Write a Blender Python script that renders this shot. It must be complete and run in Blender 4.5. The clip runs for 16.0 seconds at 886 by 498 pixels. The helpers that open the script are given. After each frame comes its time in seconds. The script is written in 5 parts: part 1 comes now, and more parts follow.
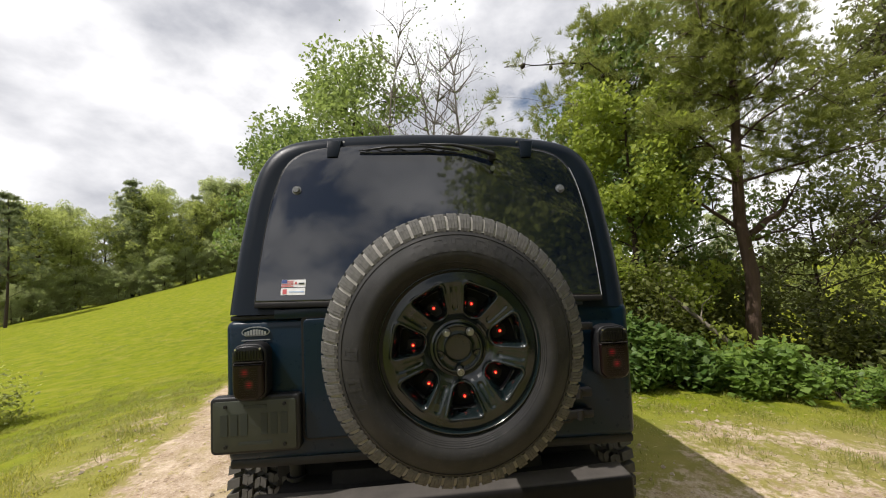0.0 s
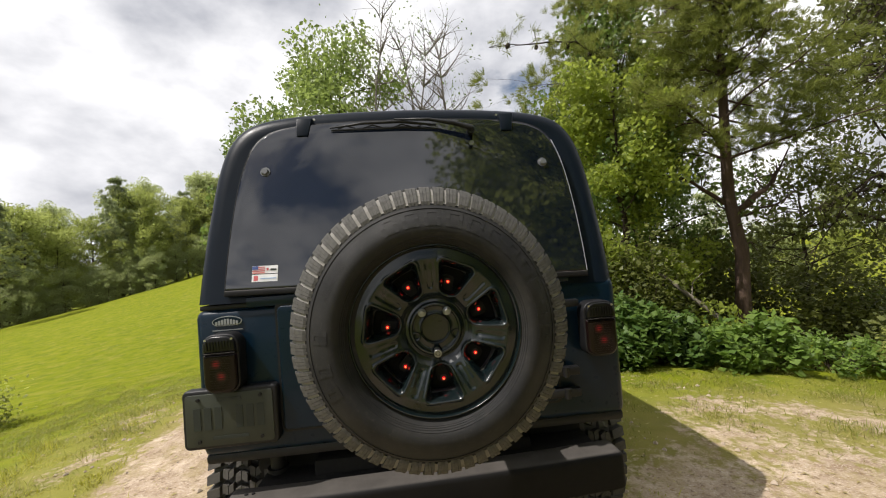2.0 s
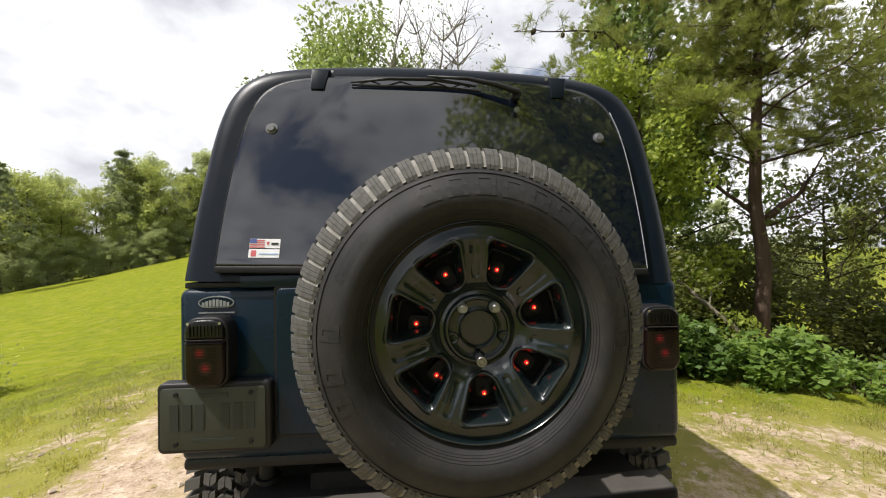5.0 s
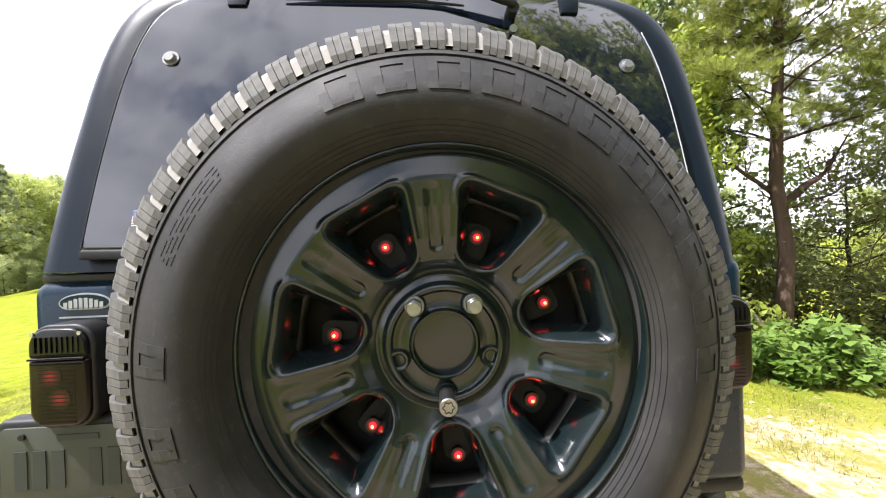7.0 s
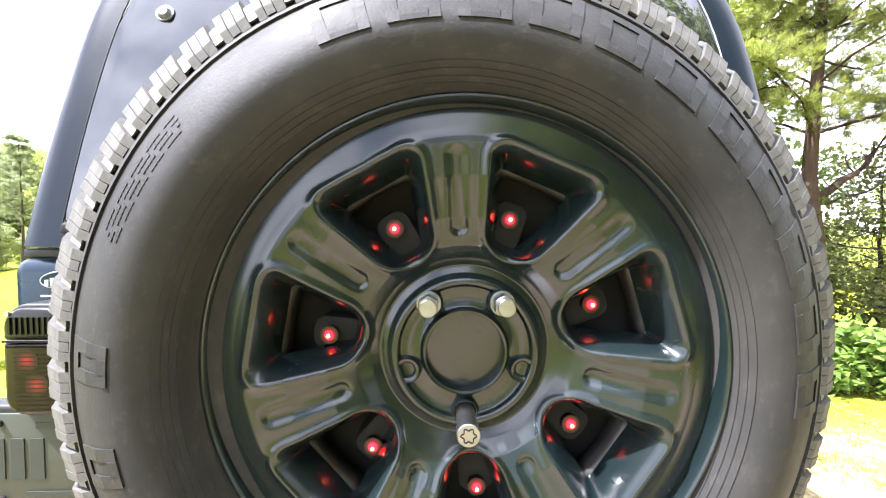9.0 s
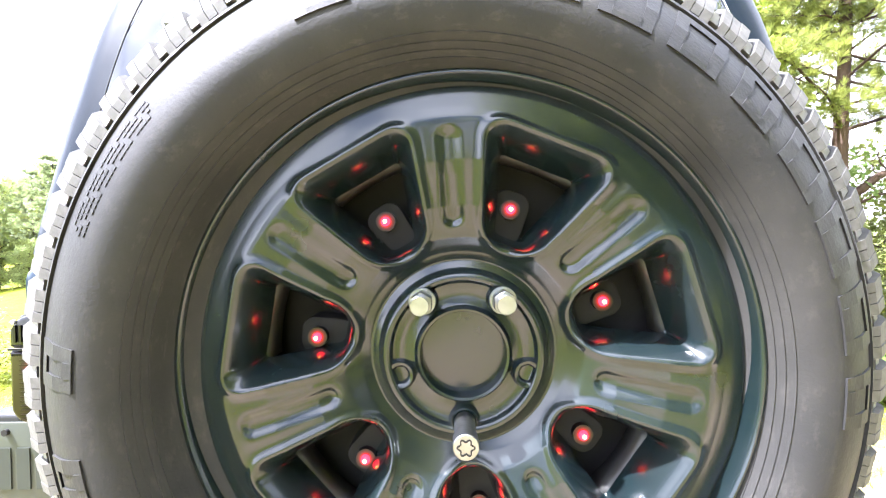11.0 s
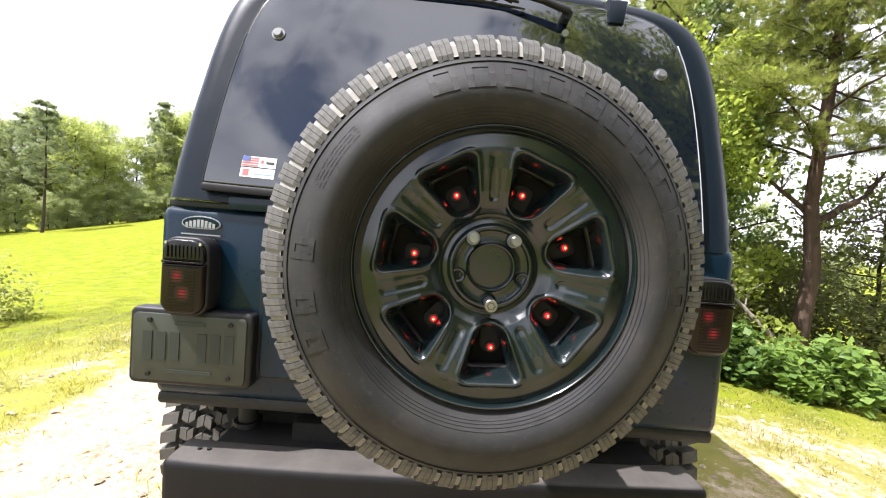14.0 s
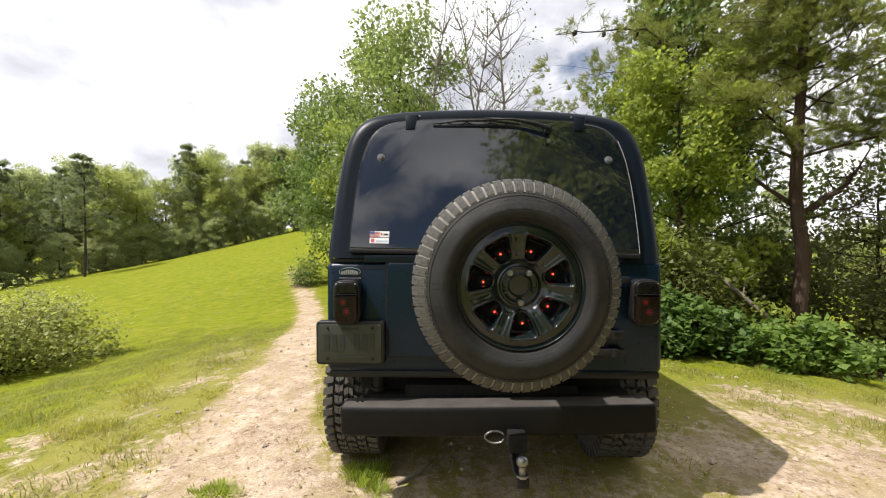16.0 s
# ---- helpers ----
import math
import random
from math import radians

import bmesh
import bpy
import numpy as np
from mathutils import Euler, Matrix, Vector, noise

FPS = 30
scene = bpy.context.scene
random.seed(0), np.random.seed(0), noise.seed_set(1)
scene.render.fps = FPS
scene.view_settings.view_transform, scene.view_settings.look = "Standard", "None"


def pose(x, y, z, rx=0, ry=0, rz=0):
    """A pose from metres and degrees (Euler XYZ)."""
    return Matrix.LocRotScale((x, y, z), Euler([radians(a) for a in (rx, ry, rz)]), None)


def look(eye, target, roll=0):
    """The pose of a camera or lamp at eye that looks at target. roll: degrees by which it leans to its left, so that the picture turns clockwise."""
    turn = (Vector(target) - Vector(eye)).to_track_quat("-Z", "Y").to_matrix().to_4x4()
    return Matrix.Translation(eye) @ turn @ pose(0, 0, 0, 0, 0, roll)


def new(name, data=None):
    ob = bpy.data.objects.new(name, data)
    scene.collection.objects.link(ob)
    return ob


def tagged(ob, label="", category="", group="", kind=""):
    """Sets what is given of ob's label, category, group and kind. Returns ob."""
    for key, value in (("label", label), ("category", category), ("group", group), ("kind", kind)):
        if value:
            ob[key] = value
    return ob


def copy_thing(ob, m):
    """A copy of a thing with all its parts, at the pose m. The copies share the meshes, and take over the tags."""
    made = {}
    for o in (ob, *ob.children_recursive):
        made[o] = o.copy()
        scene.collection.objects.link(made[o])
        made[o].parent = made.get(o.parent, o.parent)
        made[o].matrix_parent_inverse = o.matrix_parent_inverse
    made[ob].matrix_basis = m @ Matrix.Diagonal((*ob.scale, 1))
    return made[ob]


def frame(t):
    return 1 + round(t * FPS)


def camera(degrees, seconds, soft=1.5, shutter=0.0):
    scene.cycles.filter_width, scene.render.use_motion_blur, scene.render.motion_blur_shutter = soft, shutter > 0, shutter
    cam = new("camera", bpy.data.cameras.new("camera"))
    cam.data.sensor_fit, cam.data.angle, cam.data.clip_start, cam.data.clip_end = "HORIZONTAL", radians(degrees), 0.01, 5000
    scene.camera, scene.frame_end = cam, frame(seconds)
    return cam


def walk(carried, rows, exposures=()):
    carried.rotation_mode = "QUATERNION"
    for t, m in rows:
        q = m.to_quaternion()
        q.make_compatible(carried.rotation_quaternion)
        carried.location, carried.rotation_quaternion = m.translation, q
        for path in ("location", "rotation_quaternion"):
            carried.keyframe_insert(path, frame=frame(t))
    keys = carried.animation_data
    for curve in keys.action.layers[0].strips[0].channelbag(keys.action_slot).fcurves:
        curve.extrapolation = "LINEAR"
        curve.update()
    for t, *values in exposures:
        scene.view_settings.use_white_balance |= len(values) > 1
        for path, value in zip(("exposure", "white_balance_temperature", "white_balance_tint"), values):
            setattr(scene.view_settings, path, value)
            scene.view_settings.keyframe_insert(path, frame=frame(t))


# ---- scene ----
cam = camera(97.0, 16.0, soft=1.1)
PATH = [
    (0, (0.022, -1.097, 1.218), (0.075, 0.899, 1.336), -2.5),
    (0.5, (0.047, -1.039, 1.179), (0.13, 0.959, 1.235), -4.5),
    (1, (0.054, -1.038, 1.181), (0.134, 0.959, 1.245), -4.5),
    (1.5, (0.057, -1.034, 1.184), (0.124, 0.964, 1.257), -4.7),
    (2, (0.077, -1.031, 1.182), (0.16, 0.966, 1.24), -4.5),
    (2.5, (0.078, -1.035, 1.171), (0.163, 0.963, 1.208), -4.1),
    (3, (0.063, -1.035, 1.174), (0.115, 0.964, 1.222), -3.9),
    (5.5, (-0.02, -0.667, 1.145), (0.054, 1.331, 1.149), -0.7),
    (6, (0.032, -0.546, 1.109), (0.052, 1.454, 1.092), -2.1),
    (6.5, (0.069, -0.471, 1.098), (0.109, 1.529, 1.078), -1.0),
    (7, (0.075, -0.424, 1.112), (0.124, 1.575, 1.106), -2.0),
    (7.5, (0.067, -0.407, 1.117), (0.096, 1.593, 1.109), -1.6),
    (8, (0.066, -0.389, 1.113), (0.068, 1.611, 1.085), -0.6),
    (10.5, (0.075, -0.265, 1.104), (0.049, 1.732, 1.004), 0.2),
    (11, (0.085, -0.299, 1.094), (-0.012, 1.698, 1.068), -1.1),
    (11.5, (0.096, -0.338, 1.087), (0.016, 1.661, 1.084), -0.4),
    (12, (0.11, -0.365, 1.052), (0.005, 1.632, 1.035), 1.4),
    (12.5, (0.092, -0.395, 1.041), (-0.042, 1.601, 1.017), 2.5),
    (13, (0.091, -0.426, 1.028), (-0.026, 1.571, 1.006), 1.3),
    (13.5, (0.071, -0.489, 1.033), (0.002, 1.509, 0.994), 2.0),
    (14, (0.018, -0.619, 1.053), (-0.03, 1.379, 0.964), 4.5),
    (14.5, (0.008, -0.738, 1.071), (-0.102, 1.257, 0.986), 3.1),
    (15, (0.016, -0.907, 1.101), (-0.15, 1.086, 1.1), -0.5),
    (15.5, (-0.012, -1.104, 1.142), (-0.18, 0.888, 1.21), 0.0),
    (16, (-0.098, -1.399, 1.156), (-0.229, 0.596, 1.126), -0.3),
]
BASE_STOPS = 0.2
EXPOSURE = ((0.0, 0.0, 6450, 13), (3.0, 0.0, 6430, 13), (5.5, 0.42, 6380, 13), (7.0, 1.42, 6050, 17), (8.0, 1.88, 5950, 18), (10.5, 3.12, 5580, 20), (11.3, 3.1, 5620, 20), (12.0, 2.68, 5750, 19), (13.0, 2.08, 5900, 18), (14.5, 1.08, 6100, 17), (15.0, 0.86, 6200, 16), (15.5, 0.63, 6300, 15), (16.0, 0.33, 6400, 14))
walk(cam, [(t, look(eye, target, roll)) for t, eye, target, roll in PATH], [(t, BASE_STOPS + e, kelvin, tint) for t, e, kelvin, tint in EXPOSURE])

# ---------------------------------------------------------------- world, sun
SUN_TO = Vector((-1.03, -0.38, 1.75)).normalized()
sun_elev = math.asin(SUN_TO.z)
sun_azim = math.atan2(SUN_TO.x, SUN_TO.y)


def make_world():
    w = bpy.data.worlds.new("sky")
    scene.world = w
    w.use_nodes = True
    nt = w.node_tree
    nt.nodes.clear()
    out = nt.nodes.new("ShaderNodeOutputWorld")
    bg = nt.nodes.new("ShaderNodeBackground")
    sky = nt.nodes.new("ShaderNodeTexSky")
    sky.sky_type = "NISHITA"
    sky.sun_disc = False
    sky.sun_elevation = sun_elev
    sky.sun_rotation = sun_azim
    sky.air_density, sky.dust_density = 1.2, 2.0
    gain = nt.nodes.new("ShaderNodeVectorMath")
    gain.operation = "SCALE"
    gain.inputs["Scale"].default_value = 0.085
    nt.links.new(sky.outputs[0], gain.inputs[0])
    co = nt.nodes.new("ShaderNodeTexCoord")
    mp = nt.nodes.new("ShaderNodeMapping")
    mp.inputs["Scale"].default_value = (1.0, 1.0, 1.7)
    mp.inputs["Location"].default_value = (0.9, 1.7, 0.55)
    nt.links.new(co.outputs["Generated"], mp.inputs[0])
    n1 = nt.nodes.new("ShaderNodeTexNoise")
    n1.inputs["Scale"].default_value = 1.7
    n1.inputs["Detail"].default_value = 7
    n1.inputs["Roughness"].default_value = 0.6
    nt.links.new(mp.outputs[0], n1.inputs["Vector"])
    cover = nt.nodes.new("ShaderNodeValToRGB")
    cover.color_ramp.elements[0].position, cover.color_ramp.elements[1].position = 0.375, 0.45
    nt.links.new(n1.outputs[0], cover.inputs[0])
    n2 = nt.nodes.new("ShaderNodeTexNoise")
    n2.inputs["Scale"].default_value = 2.3
    n2.inputs["Detail"].default_value = 7
    n2.inputs["Roughness"].default_value = 0.52
    nt.links.new(mp.outputs[0], n2.inputs["Vector"])
    shade = nt.nodes.new("ShaderNodeValToRGB")
    e = shade.color_ramp.elements
    e[0].position, e[0].color = 0.39, (0.54, 0.56, 0.60, 1)
    e[1].position, e[1].color = 0.60, (1.28, 1.28, 1.26, 1)
    nt.links.new(n2.outputs[0], shade.inputs[0])
    mix = nt.nodes.new("ShaderNodeMix")
    mix.data_type = "RGBA"
    nt.links.new(cover.outputs[0], mix.inputs["Factor"])
    nt.links.new(gain.outputs[0], mix.inputs["A"])
    nt.links.new(shade.outputs[0], mix.inputs["B"])
    bg.inputs["Strength"].default_value = 0.86
    nt.links.new(mix.outputs["Result"], bg.inputs[0])
    nt.links.new(bg.outputs[0], out.inputs[0])


make_world()
sun = new("sun", bpy.data.lights.new("sun", "SUN"))
sun.data.energy, sun.data.angle, sun.data.color = 4.6, radians(0.6), (1.0, 0.955, 0.88)
sun.rotation_euler = (-SUN_TO).to_track_quat("-Z", "Y").to_euler()
sun.location = (-20, -2, 40)


# ---------------------------------------------------------------- materials
class Mat:
    """A node material under construction."""

    def __init__(self, name, base=(0.5, 0.5, 0.5), rough=0.6, metal=0.0, coat=0.0, spec=0.5):
        self.m = bpy.data.materials.new(name)
        self.m.use_nodes = True
        self.nt = self.m.node_tree
        self.b = self.nt.nodes["Principled BSDF"]
        self.b.inputs["Base Color"].default_value = (*base, 1)
        self.b.inputs["Roughness"].default_value = rough
        self.b.inputs["Metallic"].default_value = metal
        self.b.inputs["Coat Weight"].default_value = coat
        self.b.inputs["Coat Roughness"].default_value = 0.04
        self.b.inputs["Specular IOR Level"].default_value = spec
        self.co = self.nt.nodes.new("ShaderNodeTexCoord")

    def node(self, kind, **values):
        n = self.nt.nodes.new(kind)
        for k, v in values.items():
            n.inputs[k.replace("_", " ")].default_value = v
        return n

    def link(self, a, b):
        self.nt.links.new(a, b)

    def noise(self, scale, detail=4, rough=0.55, stretch=(1, 1, 1)):
        mp = self.node("ShaderNodeMapping", Scale=stretch)
        self.link(self.co.outputs["Object"], mp.inputs[0])
        n = self.node("ShaderNodeTexNoise", Scale=scale, Detail=detail, Roughness=rough)
        self.link(mp.outputs[0], n.inputs["Vector"])
        return n.outputs[0]

    def ramp(self, fac, stops):
        r = self.node("ShaderNodeValToRGB")
        e = r.color_ramp.elements
        while len(e) < len(stops):
            e.new(0.5)
        for el, (p, c) in zip(e, stops):
            el.position, el.color = p, (*c, 1)
        self.link(fac, r.inputs[0])
        return r.outputs[0]

    def mix(self, fac, a, b, kind="MIX"):
        n = self.node("ShaderNodeMix")
        n.data_type, n.blend_type = "RGBA", kind
        for sock, v in (("Factor", fac), ("A", a), ("B", b)):
            if isinstance(v, (int, float)):
                n.inputs[sock].default_value = v
            elif isinstance(v, tuple):
                n.inputs[sock].default_value = (*v, 1)
            else:
                self.link(v, n.inputs[sock])
        return n.outputs["Result"]

    def colour(self, sock):
        self.link(sock, self.b.inputs["Base Color"])
        return self

    def rough(self, fac, lo, hi):
        r = self.node("ShaderNodeMapRange", To_Min=lo, To_Max=hi)
        self.link(fac, r.inputs[0])
        self.link(r.outputs[0], self.b.inputs["Roughness"])
        return self

    def bump(self, fac, strength=0.3, dist=0.002):
        n = self.node("ShaderNodeBump", Strength=strength, Distance=dist)
        self.link(fac, n.inputs["Height"])
        self.link(n.outputs[0], self.b.inputs["Normal"])
        return self


def mat_paint():
    k = Mat("dark_green_paint", (0.006, 0.014, 0.021), 0.35, 0.0, 0.10, 0.16)
    dust = k.noise(6, 5)
    k.colour(k.mix(k.ramp(dust, [(0.5, (0, 0, 0)), (0.9, (0.12, 0.12, 0.12))]), (0.0025, 0.011, 0.022), (0.02, 0.026, 0.03)))
    k.rough(k.noise(40, 3), 0.22, 0.38)
    return k.m


def mat_top():
    k = Mat("hardtop_satin", (0.012, 0.016, 0.022), 0.45, 0, 0.02, 0.13)
    k.colour(k.mix(k.noise(9, 5), (0.0022, 0.005, 0.010), (0.005, 0.009, 0.015)))
    k.rough(k.noise(14, 4), 0.28, 0.45)
    k.bump(k.noise(900, 2), 0.08, 0.001)
    return k.m


def mat_plastic(name, base, rough=0.5, bumpy=0.15):
    k = Mat(name, base, rough, spec=0.3)
    lo = tuple(v * 0.7 for v in base)
    hi = tuple(v * 1.5 + 0.002 for v in base)
    k.colour(k.mix(k.noise(25, 5), lo, hi))
    k.rough(k.noise(60, 3), rough - 0.1, rough + 0.12)
    k.bump(k.noise(700, 2), bumpy, 0.001)
    return k.m


def mat_rubber(name, dusty=0.3):
    k = Mat(name, (0.02, 0.02, 0.02), 0.75, spec=0.25)
    dust = k.ramp(k.noise(7, 6, 0.6), [(0.35, (0, 0, 0)), (0.75, (dusty, dusty, dusty))])
    c = k.mix(dust, (0.0105, 0.0107, 0.0112), (0.058, 0.054, 0.048))
    scuff = k.ramp(k.noise(55, 4, 0.7, (1, 4, 1)), [(0.56, (0, 0, 0)), (0.78, (0.4, 0.4, 0.4))])
    k.colour(k.mix(scuff, c, (0.06, 0.055, 0.05)))
    k.rough(k.noise(18, 4), 0.55, 0.85)
    k.bump(k.mix(0.5, k.noise(350, 3), k.noise(90, 5, 0.7)), 0.5, 0.0012)
    return k.m


def mat_tread():
    k = Mat("worn_tread_rubber", (0.05, 0.05, 0.05), 0.85, spec=0.3)
    k.colour(k.mix(k.noise(60, 6, 0.7), (0.020, 0.020, 0.019), (0.115, 0.110, 0.100)))
    k.bump(k.noise(260, 4), 0.5, 0.001)
    return k.m


def mat_gloss_black():
    k = Mat("gloss_black_wheel", (0.006, 0.0065, 0.007), 0.2, 0, 0.42, 0.32)
    k.b.inputs["Coat Roughness"].default_value = 0.12
    haze = k.ramp(k.noise(11, 5, 0.6), [(0.4, (0, 0, 0)), (0.8, (0.28, 0.28, 0.28))])
    k.colour(k.mix(haze, (0.0035, 0.0075, 0.0085), (0.020, 0.024, 0.022)))
    k.rough(k.noise(28, 5), 0.18, 0.32)
    return k.m


def mat_metal(name, base, rough):
    k = Mat(name, base, rough, 1.0)
    k.colour(k.mix(k.noise(120, 4), tuple(v * 0.6 for v in base), base))
    k.rough(k.noise(200, 3), rough * 0.7, rough * 1.5)
    return k.m


def mat_glass_dark():
    k = Mat("tinted_glass", (0.004, 0.006, 0.010), 0.03, 0.0, 0.0, 0.95)
    dust = k.ramp(k.noise(5, 6, 0.6), [(0.4, (0, 0, 0)), (0.9, (0.08, 0.08, 0.08))])
    k.colour(k.mix(dust, (0.003, 0.005, 0.010), (0.04, 0.045, 0.05)))
    k.rough(k.noise(3, 5), 0.015, 0.06)
    k.b.inputs["IOR"].default_value = 1.52
    return k.m


def mat_glow(name, colour, power):
    k = Mat(name, colour, 0.3)
    k.b.inputs["Emission Color"].default_value = (*colour, 1)
    k.b.inputs["Emission Strength"].default_value = power
    return k.m


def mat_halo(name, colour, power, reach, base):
    """Glow of a small bulb put on a surface as emission, fading outwards."""
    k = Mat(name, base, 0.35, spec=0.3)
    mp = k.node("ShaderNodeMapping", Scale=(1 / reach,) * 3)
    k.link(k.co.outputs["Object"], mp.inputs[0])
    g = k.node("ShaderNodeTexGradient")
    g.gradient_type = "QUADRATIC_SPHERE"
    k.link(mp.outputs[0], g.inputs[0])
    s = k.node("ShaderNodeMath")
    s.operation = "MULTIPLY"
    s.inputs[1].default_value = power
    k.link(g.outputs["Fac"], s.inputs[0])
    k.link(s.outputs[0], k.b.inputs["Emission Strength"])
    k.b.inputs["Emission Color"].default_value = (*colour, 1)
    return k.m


def mat_plain(name, base, rough=0.6, metal=0.0, grain=30, coat=0.0, spec=0.4):
    k = Mat(name, base, rough, metal, coat, spec)
    k.colour(k.mix(k.noise(grain, 4), tuple(v * 0.75 for v in base), tuple(min(1, v * 1.2) for v in base)))
    return k.m


def mat_leaf(name, dark, light, through_light=0.45):
    """Leaves differ one by one and let light through."""
    k = Mat(name, light, 0.5, spec=0.35)
    geo = k.node("ShaderNodeNewGeometry")
    big = k.noise(0.8, 3)
    c = k.mix(geo.outputs["Random Per Island"], dark, light)
    c = k.mix(big, c, k.mix(0.5, c, tuple(v * 0.55 for v in light)))
    k.colour(c)
    tr = k.node("ShaderNodeBsdfTranslucent")
    warm = k.mix(0.6, c, tuple(min(1, v * 1.9) for v in light))
    k.link(warm, tr.inputs[0])
    ms = k.node("ShaderNodeMixShader", Fac=through_light)
    k.link(k.b.outputs[0], ms.inputs[1])
    k.link(tr.outputs[0], ms.inputs[2])
    k.link(ms.outputs[0], k.nt.nodes["Material Output"].inputs[0])
    return k.m


def mat_bark(name, dark, light):
    k = Mat(name, light, 0.9, spec=0.2)
    k.colour(k.mix(k.noise(14, 6, 0.65, (1, 1, 0.25)), dark, light))
    k.bump(k.noise(30, 5, 0.6, (1, 1, 0.3)), 0.8, 0.02)
    return k.m


def mat_ground():
    """Grass field with a bare, stony track whose edges are ragged."""
    k = Mat("meadow_and_dirt", (0.2, 0.2, 0.05), 0.95, spec=0.06)
    attr = k.node("ShaderNodeAttribute")
    attr.attribute_name = "bare"
    ragged = k.noise(1.6, 6, 0.65)
    fine = k.noise(14, 6, 0.7)
    s = k.node("ShaderNodeMath")
    s.operation = "ADD"
    k.link(attr.outputs["Fac"], s.inputs[0])
    m1 = k.node("ShaderNodeMath")
    m1.operation = "MULTIPLY_ADD"
    k.link(ragged, m1.inputs[0])
    m1.inputs[1].default_value, m1.inputs[2].default_value = 1.9, -0.97
    m2 = k.node("ShaderNodeMath")
    m2.operation = "MULTIPLY_ADD"
    k.link(fine, m2.inputs[0])
    m2.inputs[1].default_value, m2.inputs[2].default_value = 1.6, -0.82
    s2 = k.node("ShaderNodeMath")
    s2.operation = "ADD"
    k.link(m1.outputs[0], s.inputs[1])
    k.link(s.outputs[0], s2.inputs[0])
    k.link(m2.outputs[0], s2.inputs[1])
    mask = k.ramp(s2.outputs[0], [(0.36, (0, 0, 0)), (0.62, (1, 1, 1))])
    soil = k.mix(k.ramp(k.noise(5, 8, 0.75), [(0.32, (0, 0, 0)), (0.68, (1, 1, 1))]), (0.20, 0.135, 0.085), (0.56, 0.455, 0.345))
    soil = k.mix(k.ramp(k.noise(70, 5, 0.75), [(0.52, (0, 0, 0)), (0.66, (0.8, 0.8, 0.8))]), soil, (0.60, 0.52, 0.42))
    soil = k.mix(k.ramp(k.noise(26, 6, 0.75), [(0.54, (0, 0, 0)), (0.64, (0.75, 0.75, 0.75))]), soil, (0.13, 0.085, 0.05))
    litter = k.ramp(k.noise(48, 4, 0.7, (1, 2.5, 1)), [(0.56, (0, 0, 0)), (0.63, (0.85, 0.85, 0.85))])
    soil = k.mix(litter, soil, (0.27, 0.19, 0.09))
    grass = k.mix(k.noise(0.35, 5), (0.140, 0.168, 0.007), (0.215, 0.226, 0.012))
    grass = k.mix(k.ramp(k.noise(22, 6, 0.7, (1, 1, 1)), [(0.3, (0, 0, 0)), (0.7, (1, 1, 1))]), k.mix(0.4, grass, (0.09, 0.12, 0.012)), grass)
    straw = k.ramp(k.noise(2.2, 7, 0.7), [(0.48, (0, 0, 0)), (0.72, (0.6, 0.6, 0.6))])
    grass = k.mix(straw, grass, (0.26, 0.225, 0.06))
    clump = k.ramp(k.noise(3.2, 6, 0.7), [(0.46, (0, 0, 0)), (0.62, (0.65, 0.65, 0.65))])
    grass = k.mix(clump, grass, (0.085, 0.118, 0.008))
    dry = k.node("ShaderNodeMapRange", From_Min=0.14, From_Max=0.52, To_Min=0.0, To_Max=0.75)
    k.link(attr.outputs["Fac"], dry.inputs[0])
    grass = k.mix(dry.outputs[0], grass, k.mix(k.noise(9, 6, 0.7), (0.17, 0.135, 0.05), (0.33, 0.27, 0.12)))
    withered = k.ramp(k.noise(3.6, 7, 0.75), [(0.49, (0, 0, 0)), (0.64, (0.72, 0.72, 0.72))])
    soil = k.mix(withered, soil, k.mix(k.noise(30, 5, 0.7), (0.20, 0.155, 0.06), (0.38, 0.31, 0.16)))
    k.colour(k.mix(mask, grass, soil))
    k.bump(k.mix(0.5, k.noise(45, 6, 0.7), k.noise(8, 5)), 0.45, 0.03)
    return k.m


def mat_dusty_lit_top_steel():
    """Black steel; dust and sunlit lightness of upward faces are put into its colour."""
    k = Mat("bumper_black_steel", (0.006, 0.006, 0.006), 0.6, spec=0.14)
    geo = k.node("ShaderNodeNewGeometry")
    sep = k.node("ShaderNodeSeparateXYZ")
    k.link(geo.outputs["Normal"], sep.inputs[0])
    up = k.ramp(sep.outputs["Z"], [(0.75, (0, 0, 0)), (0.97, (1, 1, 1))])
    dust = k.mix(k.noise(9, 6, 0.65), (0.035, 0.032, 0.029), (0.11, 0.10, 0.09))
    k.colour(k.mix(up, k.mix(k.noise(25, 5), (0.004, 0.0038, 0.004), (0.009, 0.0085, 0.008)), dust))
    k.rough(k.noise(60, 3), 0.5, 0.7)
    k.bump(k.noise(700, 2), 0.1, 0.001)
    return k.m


PAINT, TOP = mat_paint(), mat_top()
BLACK = mat_plastic("black_plastic", (0.007, 0.007, 0.008), 0.5)
SATIN = mat_dusty_lit_top_steel()
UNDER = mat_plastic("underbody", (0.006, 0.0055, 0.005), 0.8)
RUBBER = mat_rubber("sidewall_rubber", 0.35)
TREAD = mat_tread()
# dusty road tread with the light of the sunny side put into its colour
ROAD_TREAD_LIT = mat_plain("dusty_lit_road_tread", (0.078, 0.073, 0.064), 0.9, 0, 45)
# pale grooves: dust and sunlit gap faces put into one colour
TREAD_PALE = mat_plain("dusty_sunlit_groove", (0.20, 0.19, 0.17), 0.9)
GLOSS = mat_gloss_black()
CHROME = mat_metal("worn_chrome", (0.30, 0.305, 0.31), 0.30)
